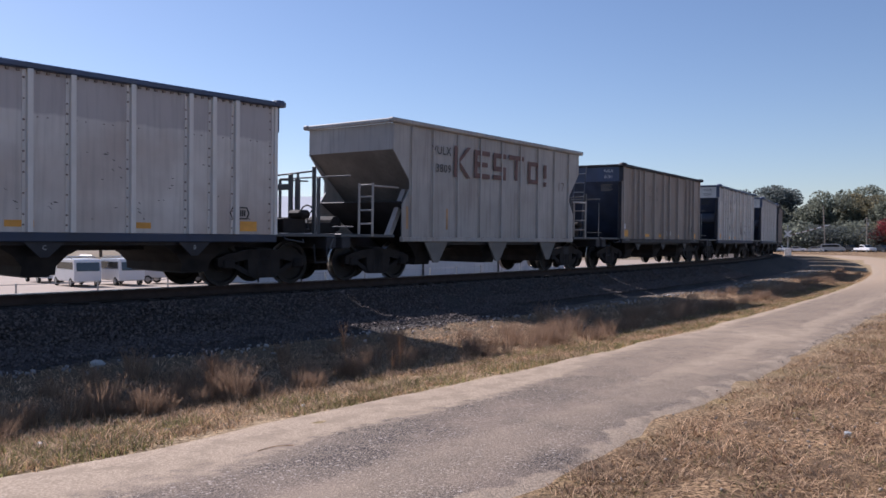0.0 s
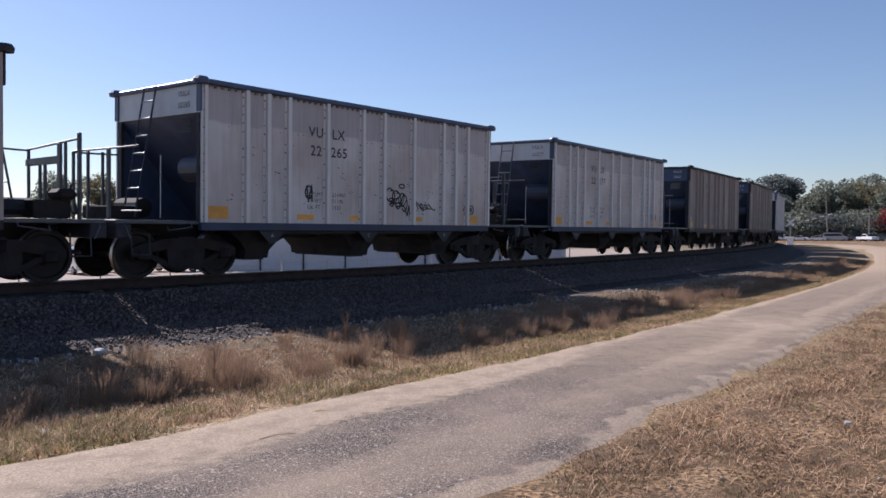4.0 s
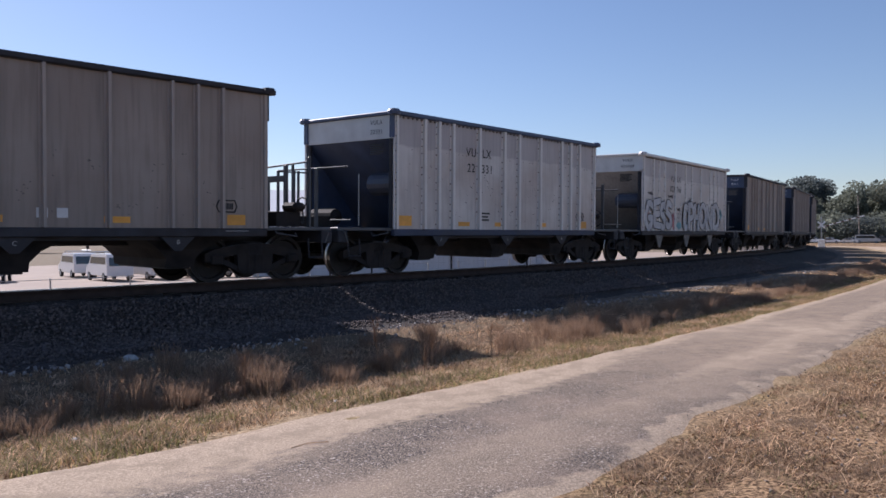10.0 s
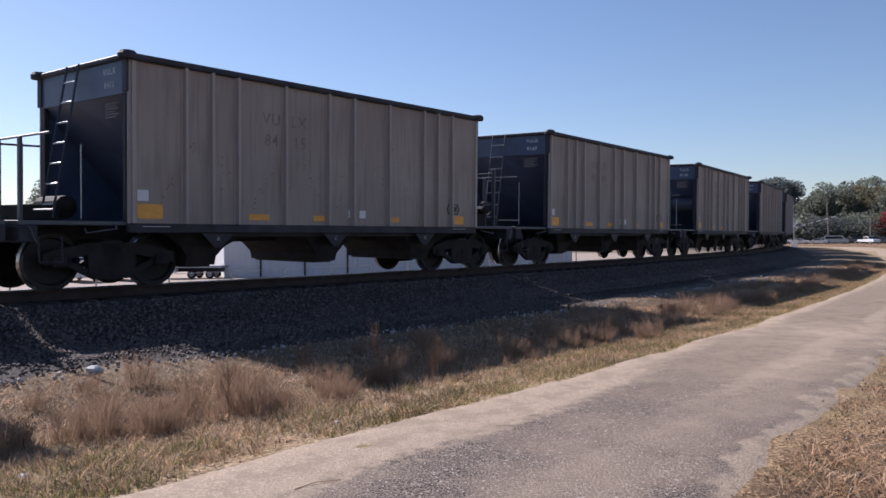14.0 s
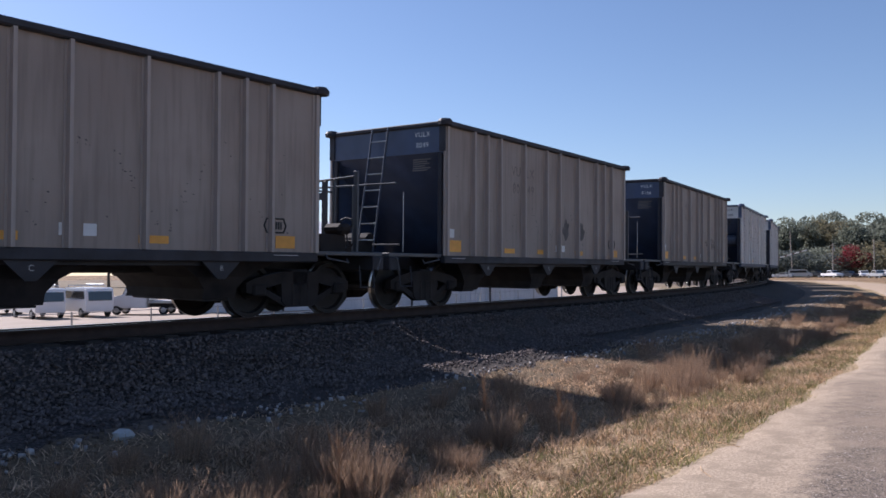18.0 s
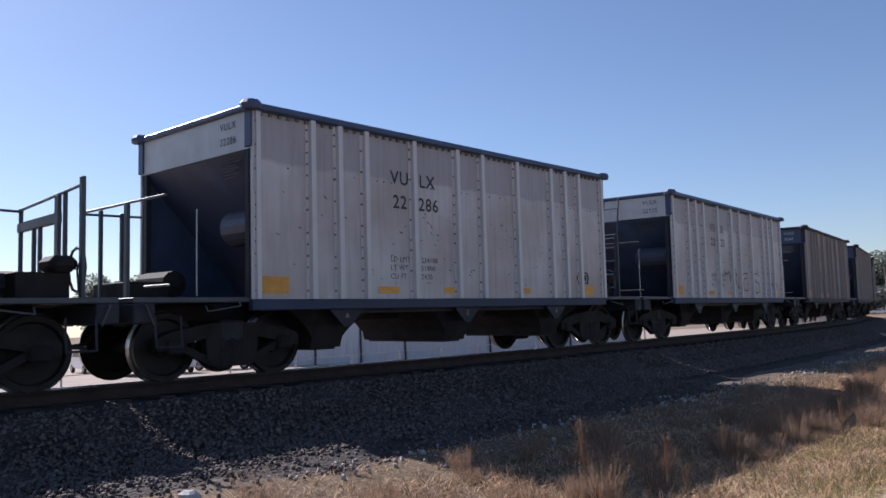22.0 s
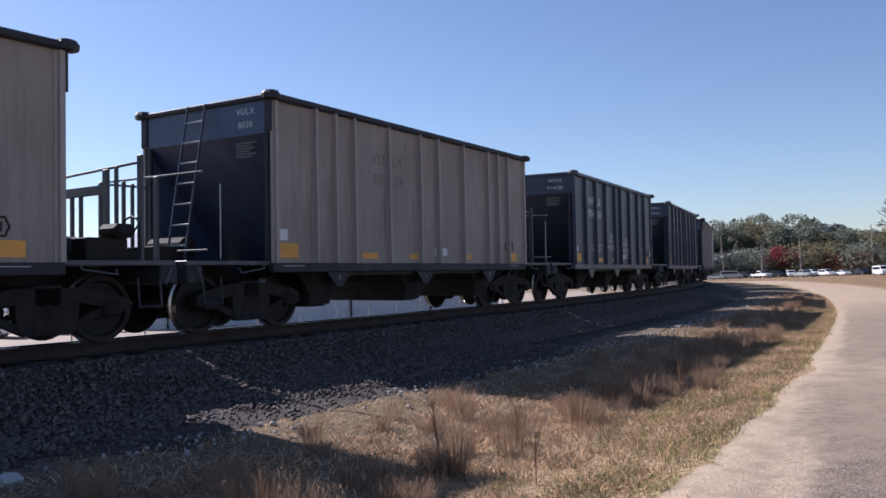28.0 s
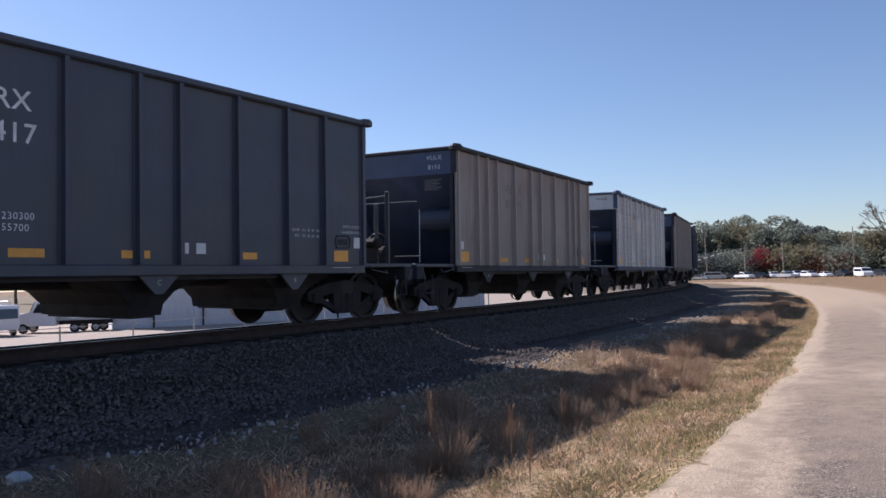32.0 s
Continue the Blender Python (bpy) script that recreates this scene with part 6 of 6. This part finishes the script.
def tree_kinds():
    kinds = {}
    for name, material, count, leaf in (("dark", "leaf_dark", 5200, 0.2), ("mid", "leaf_mid", 5200, 0.19), ("olive", "leaf_olive", 4200, 0.18), ("red", "leaf_red", 3600, 0.16), ("rust", "leaf_rust", 3400, 0.15)):
        for v in range(3):
            rs = np.random.RandomState(hash_of(name) + v)
            lobes = [(rs.normal(0, 1.3), rs.normal(0, 1.3), 4.2 + 5.0 * rs.rand(), 1.3 + 1.0 * rs.rand()) for _ in range(7)] + [(0, 0, 5.5, 2.5), (0, 0, 8.2, 1.8)]
            kinds[name, v] = (crown_mesh(hash_of(name) * 3 + v, M[material], lobes, leaf, count), trunk_mesh(8.0, 0.24, v + 5))
        lobes = [(i - 1.0, 0.4 * (-1) ** i, 1.1, 1.2) for i in range(3)]
        kinds[name, "bush"] = (crown_mesh(hash_of(name) * 7, M[material], lobes, 0.075, 3000), trunk_mesh(1.2, 0.07, 3, 4))
    return kinds


def hash_of(word):
    return sum(ord(ch) * (i + 3) for i, ch in enumerate(word)) % 997


KINDS = tree_kinds()
TREE_LABELS = {"dark": "tall dark green tree in the far tree line", "mid": "green leafy tree in the far tree line", "olive": "yellowing olive-green autumn tree",
               "red": "crimson autumn tree beside the car park", "rust": "rusty orange autumn tree"}


def tree(kind, v, x, y, size, turn=0.0, wide=1.0):
    z = float(ground_z(x, y))
    top = tagged(new("bush" if v == "bush" else "tree"), TREE_LABELS[kind] if v != "bush" else TREE_LABELS[kind].replace("tall ", "").replace("tree in the far tree line", "bush before the tree line").replace("autumn tree", "autumn bush"),
                 "bush" if v == "bush" else "tree", "far tree line")
    top.matrix_basis = pose(x, y, z, 0, 0, turn)
    c, t = KINDS[kind, v]
    for name, me in (("trunk", t), ("crown", c)):
        ob = part(name, me, None, top)
        ob.scale = (size * wide, size * wide, size)


def bearing(deg, dist, x=-0.66, y=4.5):
    return x + dist * math.sin(radians(deg)), y + dist * math.cos(radians(deg))


rt = random.Random(8)
deg = 33.0
while deg < 66:
    for row, dist in ((0, 268), (1, 248)):
        x, y = bearing(deg + rt.uniform(-0.5, 0.5), dist + rt.uniform(-6, 6))
        kind = rt.choice(["dark", "dark", "mid"] if row == 0 else ["mid", "dark", "mid", "mid", "olive"])
        tree(kind, rt.randrange(3), x, y, (1.72 if row == 0 else 1.45) * rt.uniform(0.86, 1.12) * (0.74 if deg > 52.5 else 0.84 if deg > 49.5 else 1.0), rt.uniform(0, 360), rt.uniform(1.0, 1.3))
    deg += 1.25
deg = 38.0
while deg < 62:
    x, y = bearing(deg, 234 + rt.uniform(-5, 5))
    tree(rt.choice(["mid", "olive", "mid", "dark"]), "bush", x, y, rt.uniform(2.4, 3.9), rt.uniform(0, 360), 1.3)
    deg += 1.1
x, y = bearing(47.6, 229)
tree("red", 0, x, y, 0.76, 40, 1.55)
for b_, w_ in ((50.9, 2.2), (51.5, 2.5), (52.1, 2.2)):
    x, y = bearing(b_, 229)
    tree("rust", "bush", x, y, w_, b_ * 40, 1.4)
x, y = bearing(54.2, 232)
tree("olive", 1, x, y, 1.12, 10, 1.3)
deg = -32.0
while deg < 22:
    x, y = bearing(deg, 205 + rt.uniform(-12, 12))
    tree(rt.choice(["mid", "mid", "olive"]), rt.randrange(3), x, y, rt.uniform(1.2, 1.75), rt.uniform(0, 360), 1.1)
    deg += rt.uniform(2.2, 4.4)


def bare_tree(x, y, h):
    rs = np.random.RandomState(6)
    z = float(ground_z(x, y))
    top = tagged(new("tree"), "bare leafless grey tree beside the car park", "tree")
    top.matrix_basis = pose(x, y, z)
    bm = bmesh.new()

    def grow(p, way, length, r, depth):
        q = p + way * length
        m = Matrix.Translation((p + q) / 2) @ (q - p).to_track_quat("Z", "Y").to_matrix().to_4x4()
        bmesh.ops.create_cone(bm, cap_ends=False, segments=5, radius1=r, radius2=r * 0.7, depth=length, matrix=m)
        if depth:
            for _ in range(3 if depth > 1 else 4):
                w = (way + Vector(rs.normal(0, 0.45, 3)) + Vector((0, 0, 0.12))).normalized()
                grow(q, w, length * rs.uniform(0.6, 0.85), r * 0.62, depth - 1)
    grow(Vector((0, 0, -0.3)), Vector((0.02, 0, 1)), h * 0.32, 0.22, 5)
    part("trunk", bm, M["bark"], top)


bare_tree(*bearing(55.7, 120), 10.6)


def utility_pole(x, y, top_z, lean=0.0, lamp=False):
    z = float(ground_z(x, y))
    ob = tagged(new("utility_pole"), "weathered wooden utility pole by the car park", "pole", "utility poles")
    ob.matrix_basis = pose(x, y, z, 0, lean, 0)
    h = top_z - z
    part("pole", mesh_of(lathe(bmesh.new(), [(0.17, -0.4), (0.16, 0), (0.11, h)], 9, "z"), M["pole"]), None, ob)
    if lamp:
        part("crossarm", box(bmesh.new(), -0.9, 0.9, -0.06, 0.06, h - 0.6, h - 0.45, 0.01), M["pole"], ob)
        part("transformer", mesh_of(lathe(bmesh.new(), [(0.02, h - 2.0), (0.22, h - 1.95), (0.22, h - 1.2), (0.02, h - 1.15)], 10, "z"), M["grey_metal"]), None, ob).location = (0.35, 0, 0)


utility_pole(153.9, 163.5, 11.4, -3.0)
utility_pole(160.4, 157.0, 8.2, 0, True)
utility_pole(166.4, 150.3, 9.0)
utility_pole(*bearing(53.0, 222), 11.9)


def crossing_signal(x, y):
    z = float(ground_z(x, y))
    ob = tagged(new("crossing_signal"), "railway crossing mast with white crossbuck", "railway signal")
    ob.matrix_basis = pose(x, y, z, 0, 0, -42)
    part("mast", mesh_of(lathe(bmesh.new(), [(0.09, -0.3), (0.08, 4.4)], 8, "z"), M["grey_metal"]), None, ob)
    for a in (-45, 45):
        part("crossbuck_arm", box(bmesh.new(), -0.65, 0.65, -0.02, 0.02, -0.12, 0.12), M["signal"], ob, at=pose(0, -0.14 - 0.0005 * a, 3.2, 0, a, 0))
    arm = part("gate_arm", box(bmesh.new(), 0.0, 5.6, -0.03, 0.03, -0.07, 0.07, 0.01), M["signal"], ob, at=pose(0.1, -0.25, 2.9, 0, -16, 0))
    for i in range(5):
        part("arm_stripe", box(bmesh.new(), 0.5 + i, 0.9 + i, -0.036, 0.036, -0.075, 0.075), M["spray_red"], arm)
    part("base_cabinet", box(bmesh.new(), -0.45, 0.45, -0.4, 0.4, -0.2, 1.1, 0.03), M["signal"], ob)
    for sx in (-0.45, 0.45):
        part("signal_lamp", mesh_of(lathe(bmesh.new(), [(0.02, -0.12), (0.2, -0.1), (0.2, 0.1), (0.02, 0.12)], 12, "y"), M["car_dark"]), None, ob, at=pose(sx, -0.1, 2.3))


crossing_signal(84.8, 97.3)

VEH = {}


def vehicle_meshes(kind, paint):
    """Body, glass and trim of a parked vehicle, nose to +x."""
    key = (kind, paint)
    if key in VEH:
        return VEH[key]
    side = {"sedan": [(-2.3, 0.35), (-2.35, 0.85), (-1.7, 0.95), (-1.15, 1.40), (0.35, 1.42), (1.05, 0.98), (2.15, 0.82), (2.3, 0.6), (2.25, 0.32)],
            "suv": [(-2.3, 0.4), (-2.35, 1.05), (-2.1, 1.65), (0.3, 1.72), (1.0, 1.15), (2.15, 1.0), (2.3, 0.75), (2.25, 0.4)],
            "pickup": [(-2.8, 0.55), (-2.8, 1.12), (-0.8, 1.12), (-0.7, 1.80), (0.7, 1.82), (1.25, 1.22), (2.6, 1.12), (2.75, 0.8), (2.7, 0.5)],
            "flatbed": [(-0.5, 0.5), (-0.5, 2.2), (-0.3, 2.3), (0.9, 2.3), (1.3, 1.5), (2.2, 1.3), (2.3, 0.9), (2.25, 0.5)],
            "van": [(-2.7, 0.42), (-2.75, 1.3), (-2.65, 2.02), (-2.45, 2.12), (1.1, 2.12), (1.35, 2.04), (1.95, 1.38), (2.65, 1.12), (2.75, 0.78), (2.7, 0.4)]}[kind]
    half = {"sedan": 0.88, "suv": 0.92, "pickup": 0.98, "van": 1.0, "flatbed": 1.0}[kind]
    bm = prism(bmesh.new(), side, -half, half)
    bmesh.ops.bevel(bm, geom=[e for e in bm.edges], offset=0.07, segments=2, affect="EDGES")
    body = mesh_of(bm, M[paint], smooth=False)
    win = {"sedan": [(-1.45, 1.0), (-1.05, 1.32), (0.28, 1.33), (0.82, 1.0)], "suv": [(-2.05, 1.12), (-1.95, 1.52), (0.2, 1.56), (0.78, 1.14)],
           "pickup": [(-0.66, 1.25), (-0.62, 1.66), (0.62, 1.68), (1.0, 1.25)], "flatbed": [(-0.3, 1.4), (-0.3, 2.05), (0.75, 2.08), (1.1, 1.45)], "van": [(-2.4, 1.32), (-2.35, 1.86), (1.2, 1.88), (1.68, 1.35)]}[kind]
    glass = mesh_of(prism(bmesh.new(), win, -half - 0.008, half + 0.008), M["glass"])
    front = {"sedan": ((0.44, 1.36), (1.02, 1.0)), "suv": ((0.4, 1.62), (1.0, 1.18)), "pickup": ((0.78, 1.74), (1.24, 1.26)), "flatbed": ((0.95, 2.2), (1.28, 1.56)), "van": ((1.4, 1.98), (1.93, 1.42))}[kind]
    (x0, z0), (x1, z1) = front
    screen = mesh_of(prism(bmesh.new(), [(x0, z0), (x0 + 0.05, z0 + 0.02), (x1 + 0.05, z1 + 0.02), (x1, z1)], -half + 0.12, half - 0.12), M["glass"])
    tyre = mesh_of(lathe(bmesh.new(), [(0.18, -0.1), (0.33, -0.11), (0.35, -0.05), (0.35, 0.05), (0.33, 0.11), (0.18, 0.1)], 16), M["rubber"])
    rim = mesh_of(lathe(bmesh.new(), [(0.03, -0.12), (0.2, -0.105), (0.2, 0.105), (0.03, 0.12)], 12), M["grey_metal"])
    rear = {"sedan": ((-1.62, 1.02), (-1.2, 1.36)), "suv": ((-2.34, 1.1), (-2.16, 1.55)), "pickup": ((-0.79, 1.3), (-0.75, 1.68)), "flatbed": ((-0.51, 1.5), (-0.51, 2.05)), "van": ((-2.77, 1.2), (-2.69, 1.85))}[kind]
    (x0, z0), (x1, z1) = rear
    back = mesh_of(prism(bmesh.new(), [(x0, z0), (x0 - 0.02, z0), (x1 - 0.02, z1), (x1, z1)], -half + 0.16, half - 0.16), M["glass"])
    VEH[key] = body, glass, (screen, back), tyre, rim, half, {"sedan": 1.4, "suv": 1.45, "pickup": 1.75, "van": 1.85, "flatbed": 1.75}[kind]
    return VEH[key]


def vehicle(kind, paint, x, y, yaw, label, group="parked vehicles", rack=False, size=1.0):
    body, glass, screen, tyre, rim, half, base = vehicle_meshes(kind, paint)
    names = {"sedan": "car", "suv": "car", "pickup": "pickup_truck", "van": "van", "flatbed": "flatbed_truck"}
    ob = tagged(new(names[kind]), label, names[kind].replace("_", " "), group)
    ob.matrix_basis = pose(x, y, float(ground_z(x, y)) + (0.03 if size < 1 else -0.12), 0, 0, yaw) @ Matrix.Scale(size, 4)
    part("body", body, None, ob)
    part("side_glass", glass, None, ob)
    part("windscreen", screen[0], None, ob)
    part("rear_window", screen[1], None, ob)
    for wx in (-base, base):
        for wy in (-half + 0.08, half - 0.08):
            w = part("wheel", tyre, None, ob, at=pose(wx, wy, 0.35))
            part("rim", rim, None, w)
    if kind == "flatbed":
        part("bed", box(bmesh.new(), -4.2, -0.6, -1.1, 1.1, 0.85, 1.05, 0.02), M["grey_metal"], ob)
        part("chassis", box(bmesh.new(), -4.0, -0.4, -0.4, 0.4, 0.55, 0.84, 0.02), M["under"], ob)
        part("headboard", box(bmesh.new(), -0.68, -0.6, -1.05, 1.05, 1.06, 1.9, 0.02), M["grey_metal"], ob)
        part("beacon", mesh_of(tube(bmesh.new(), [(0.2, -0.6, 2.42), (0.2, 0.6, 2.42)], 0.07, 8), M["grey_metal"]), None, ob)
        for wy in (-0.9, 0.9):
            w = part("wheel", tyre, None, ob, at=pose(-3.2, wy, 0.35))
            part("rim", rim, None, w)
    if rack:
        bm = bmesh.new()
        for rx in (-1.6, -0.4, 0.8):
            tube(bm, [(rx, -0.85, 2.1), (rx, -0.85, 2.28), (rx, 0.85, 2.28), (rx, 0.85, 2.1)], 0.03)
        tube(bm, [(-1.8, -0.6, 2.34), (1.0, -0.6, 2.34)], 0.05)
        part("roof_rack", bm, M["grey_metal"], ob)
    return ob


LOT = [(42.6, 196, "sedan", "car_white", 70), (43.74, 192, "sedan", "car_silver", 60), (44.66, 192, "van", "car_silver", 88), (45.55, 198, "pickup", "car_dark", 50), (46.5, 190, "pickup", "car_white", 40),
       (47.5, 190, "suv", "car_dark", 35), (48.3, 190, "suv", "car_white", 8), (49.1, 176, "pickup", "car_silver", 215), (49.6, 196, "pickup", "car_white", 30), (50.4, 190, "suv", "car_white", 32),
       (51.37, 188, "sedan", "car_white", 25), (52.4, 186, "suv", "car_dark", 30), (53.5, 168, "van", "car_white", 20), (54.6, 176, "suv", "car_dark", 35), (55.6, 172, "sedan", "car_white", 30),
       (56.7, 170, "suv", "car_silver", 25), (57.8, 168, "suv", "car_white", 30), (58.9, 166, "pickup", "car_white", 40), (41.6, 200, "suv", "car_white", 60), (40.7, 204, "sedan", "car_silver", 80)]
VANS = [(-6.15, 57.4, 113, "van", "car_white"), (-3.65, 58.0, 115, "van", "car_white"), (-0.2, 58.6, 160, "flatbed", "car_white"), (-9.1, 65.0, 112, "van", "car_white"), (-13.2, 58.5, 95, "pickup", "car_silver"),
        (-17.0, 62.0, 175, "flatbed", "car_white"), (-22.5, 60.0, 100, "van", "car_white"), (-28.0, 61.0, 178, "flatbed", "car_white")]
PAINT = {"car_white": "white", "car_silver": "silver-grey", "car_dark": "dark"}
KIND = {"suv": "sport utility car", "sedan": "sedan car", "pickup": "pickup truck", "van": "van", "flatbed": "flatbed truck"}
for b_, r_, k_, p_, turn_ in LOT:
    x, y = bearing(b_, r_ * 1.13)
    vehicle(k_, p_, x, y, 270 - b_ + turn_, f"{PAINT[p_]} {KIND[k_]} parked on the far grass", "vehicles in the car park")

for x, y, yaw, k_, p_ in VANS:
    vehicle(k_, p_, x, y, yaw, f"{PAINT[p_]} work {KIND[k_]} parked on the concrete lot", "vehicles on the truck lot", k_ == "van", 0.83)


def white_building():
    top = tagged(new("metal_building"), "long white ribbed metal building with low gable roof", "building")
    x0, x1, y0, y1, z0, ze = 3.0, 29.0, 58.0, 71.0, -1.2, 3.6
    part("wall", box(bmesh.new(), x0, x1, y0, y1, z0, ze), M["white_metal"], top)
    yc = (y0 + y1) / 2
    bm = bmesh.new()
    a = [bm.verts.new(p) for p in ((x0 - 0.4, y0 - 0.5, ze + 0.01), (x0 - 0.4, yc, ze + 1.9), (x0 - 0.4, y1 + 0.5, ze + 0.01))]
    b = [bm.verts.new((x1 + 0.4, v.co.y, v.co.z)) for v in a]
    bm.faces.new(a), bm.faces.new(b[::-1])
    for i in range(3):
        bm.faces.new((a[(i + 1) % 3], a[i], b[i], b[(i + 1) % 3]))
    bmesh.ops.recalc_face_normals(bm, faces=bm.faces[:])
    part("roof", bm, M["white_metal"], top)
    rib = mesh_of(box(bmesh.new(), -0.04, 0.04, -0.035, 0.0, z0, ze - 0.02), M["white_metal"])
    for i in range(68):
        part("rib", rib, None, top, at=pose(x0 + 0.2 + i * 0.39, y0, 0))
    for x in (5.4, 8.4, 11.4, 17.4, 23.4):
        part("downpipe", box(bmesh.new(), x - 0.06, x + 0.06, y0 - 0.12, y0 - 0.04, z0, ze - 0.1), M["car_dark"], top)


white_building()


def wire_fence():
    top = tagged(new("chain_link_fence"), "low galvanised chain-link fence along the lot", "fence")
    post = mesh_of(tube(bmesh.new(), [(0, 0, -0.2), (0, 0, 1.25)], 0.03, 6), M["grey_metal"])
    spots = [on_line(-14 + 3.0 * i, -13.0) for i in range(20)]
    for x, y in spots:
        part("fence_post", post, None, top, at=pose(x, y, float(ground_z(x, y))))
    for h in (0.08, 0.65, 1.22):
        pts = [(x, y, float(ground_z(x, y)) + h) for x, y in spots]
        for p, q in zip(pts, pts[1:]):
            part("fence_wire", mesh_of(tube(bmesh.new(), [p, q], 0.012 if h > 1 else 0.006, 5), M["grey_metal"]), None, top)


wire_fence()


def flying_insect():
    """A dark fly that darts past the camera."""
    ob = tagged(new("flying_insect"), "small dark insect darting past in the air", "insect")
    bm = bmesh.new()
    bmesh.ops.create_icosphere(bm, subdivisions=2, radius=0.0045)
    bmesh.ops.scale(bm, vec=(1.9, 0.9, 0.9), verts=bm.verts[:])
    part("body", bm, M["letter_dark"], ob)
    for sgn in (-1, 1):
        bm = bmesh.new()
        bm.faces.new([bm.verts.new(c) for c in ((0.002, 0, 0.003), (0.006, sgn * 0.007, 0.008), (-0.002, sgn * 0.011, 0.009), (-0.007, sgn * 0.006, 0.004))])
        bmesh.ops.solidify(bm, geom=bm.faces[:], thickness=0.0004)
        part("wing", bm, M["grey_metal"], ob)
    return ob


INSECT = flying_insect()
INSECT_AT = (-0.730, 5.052, 1.843)


def motions():
    for (made, n) in TRAIN:
        car, sets = made
        rows = []
        for t in range(0, 33):
            s = car_place(n, t)
            ax, ay = on_line(s - TRUCK)
            bx, by = on_line(s + TRUCK)
            rows.append((t, pose((ax + bx) / 2, (ay + by) / 2, RAIL + RIDE, LEAN, 0, math.degrees(math.atan2(by - ay, bx - ax)))))
        walk(car, rows)
        # the wheels roll while the car is near
        times = [f / 15 for f in range(0, 481) if -22 < car_place(n, f / 15) < 34]
        if len(times) < 2:
            continue
        start = car_place(n, times[0])
        for w, wx in sets:
            turn = lambda t: pose(wx, 0, 0.457, 0, math.degrees((car_place(n, t) - start) / 0.457), 0)  # noqa: E731,B023
            rows = [(t, turn(t)) for t in times]
            if times[0] > 0:
                rows.insert(0, (0.0, rows[0][1]))
            if times[-1] < 32:
                rows.append((32.0, rows[-1][1]))
            walk(w, rows)
    away, near = (INSECT_AT[0] - 0.6, INSECT_AT[1] + 0.5, INSECT_AT[2] + 2.4), INSECT_AT
    walk(INSECT, [(0.0, pose(*away, 0, 0, 200)), (18.6, pose(*away, 0, 0, 200)), (18.85, pose(near[0] - 0.1, near[1], near[2] + 0.35, 0, 20, 200)), (19.0, pose(*near, 0, 0, 210)),
                  (19.15, pose(near[0] + 0.1, near[1], near[2] + 0.35, 0, -20, 220)), (19.4, pose(*away, 0, 0, 220)), (32.0, pose(*away, 0, 0, 220))])


motions()
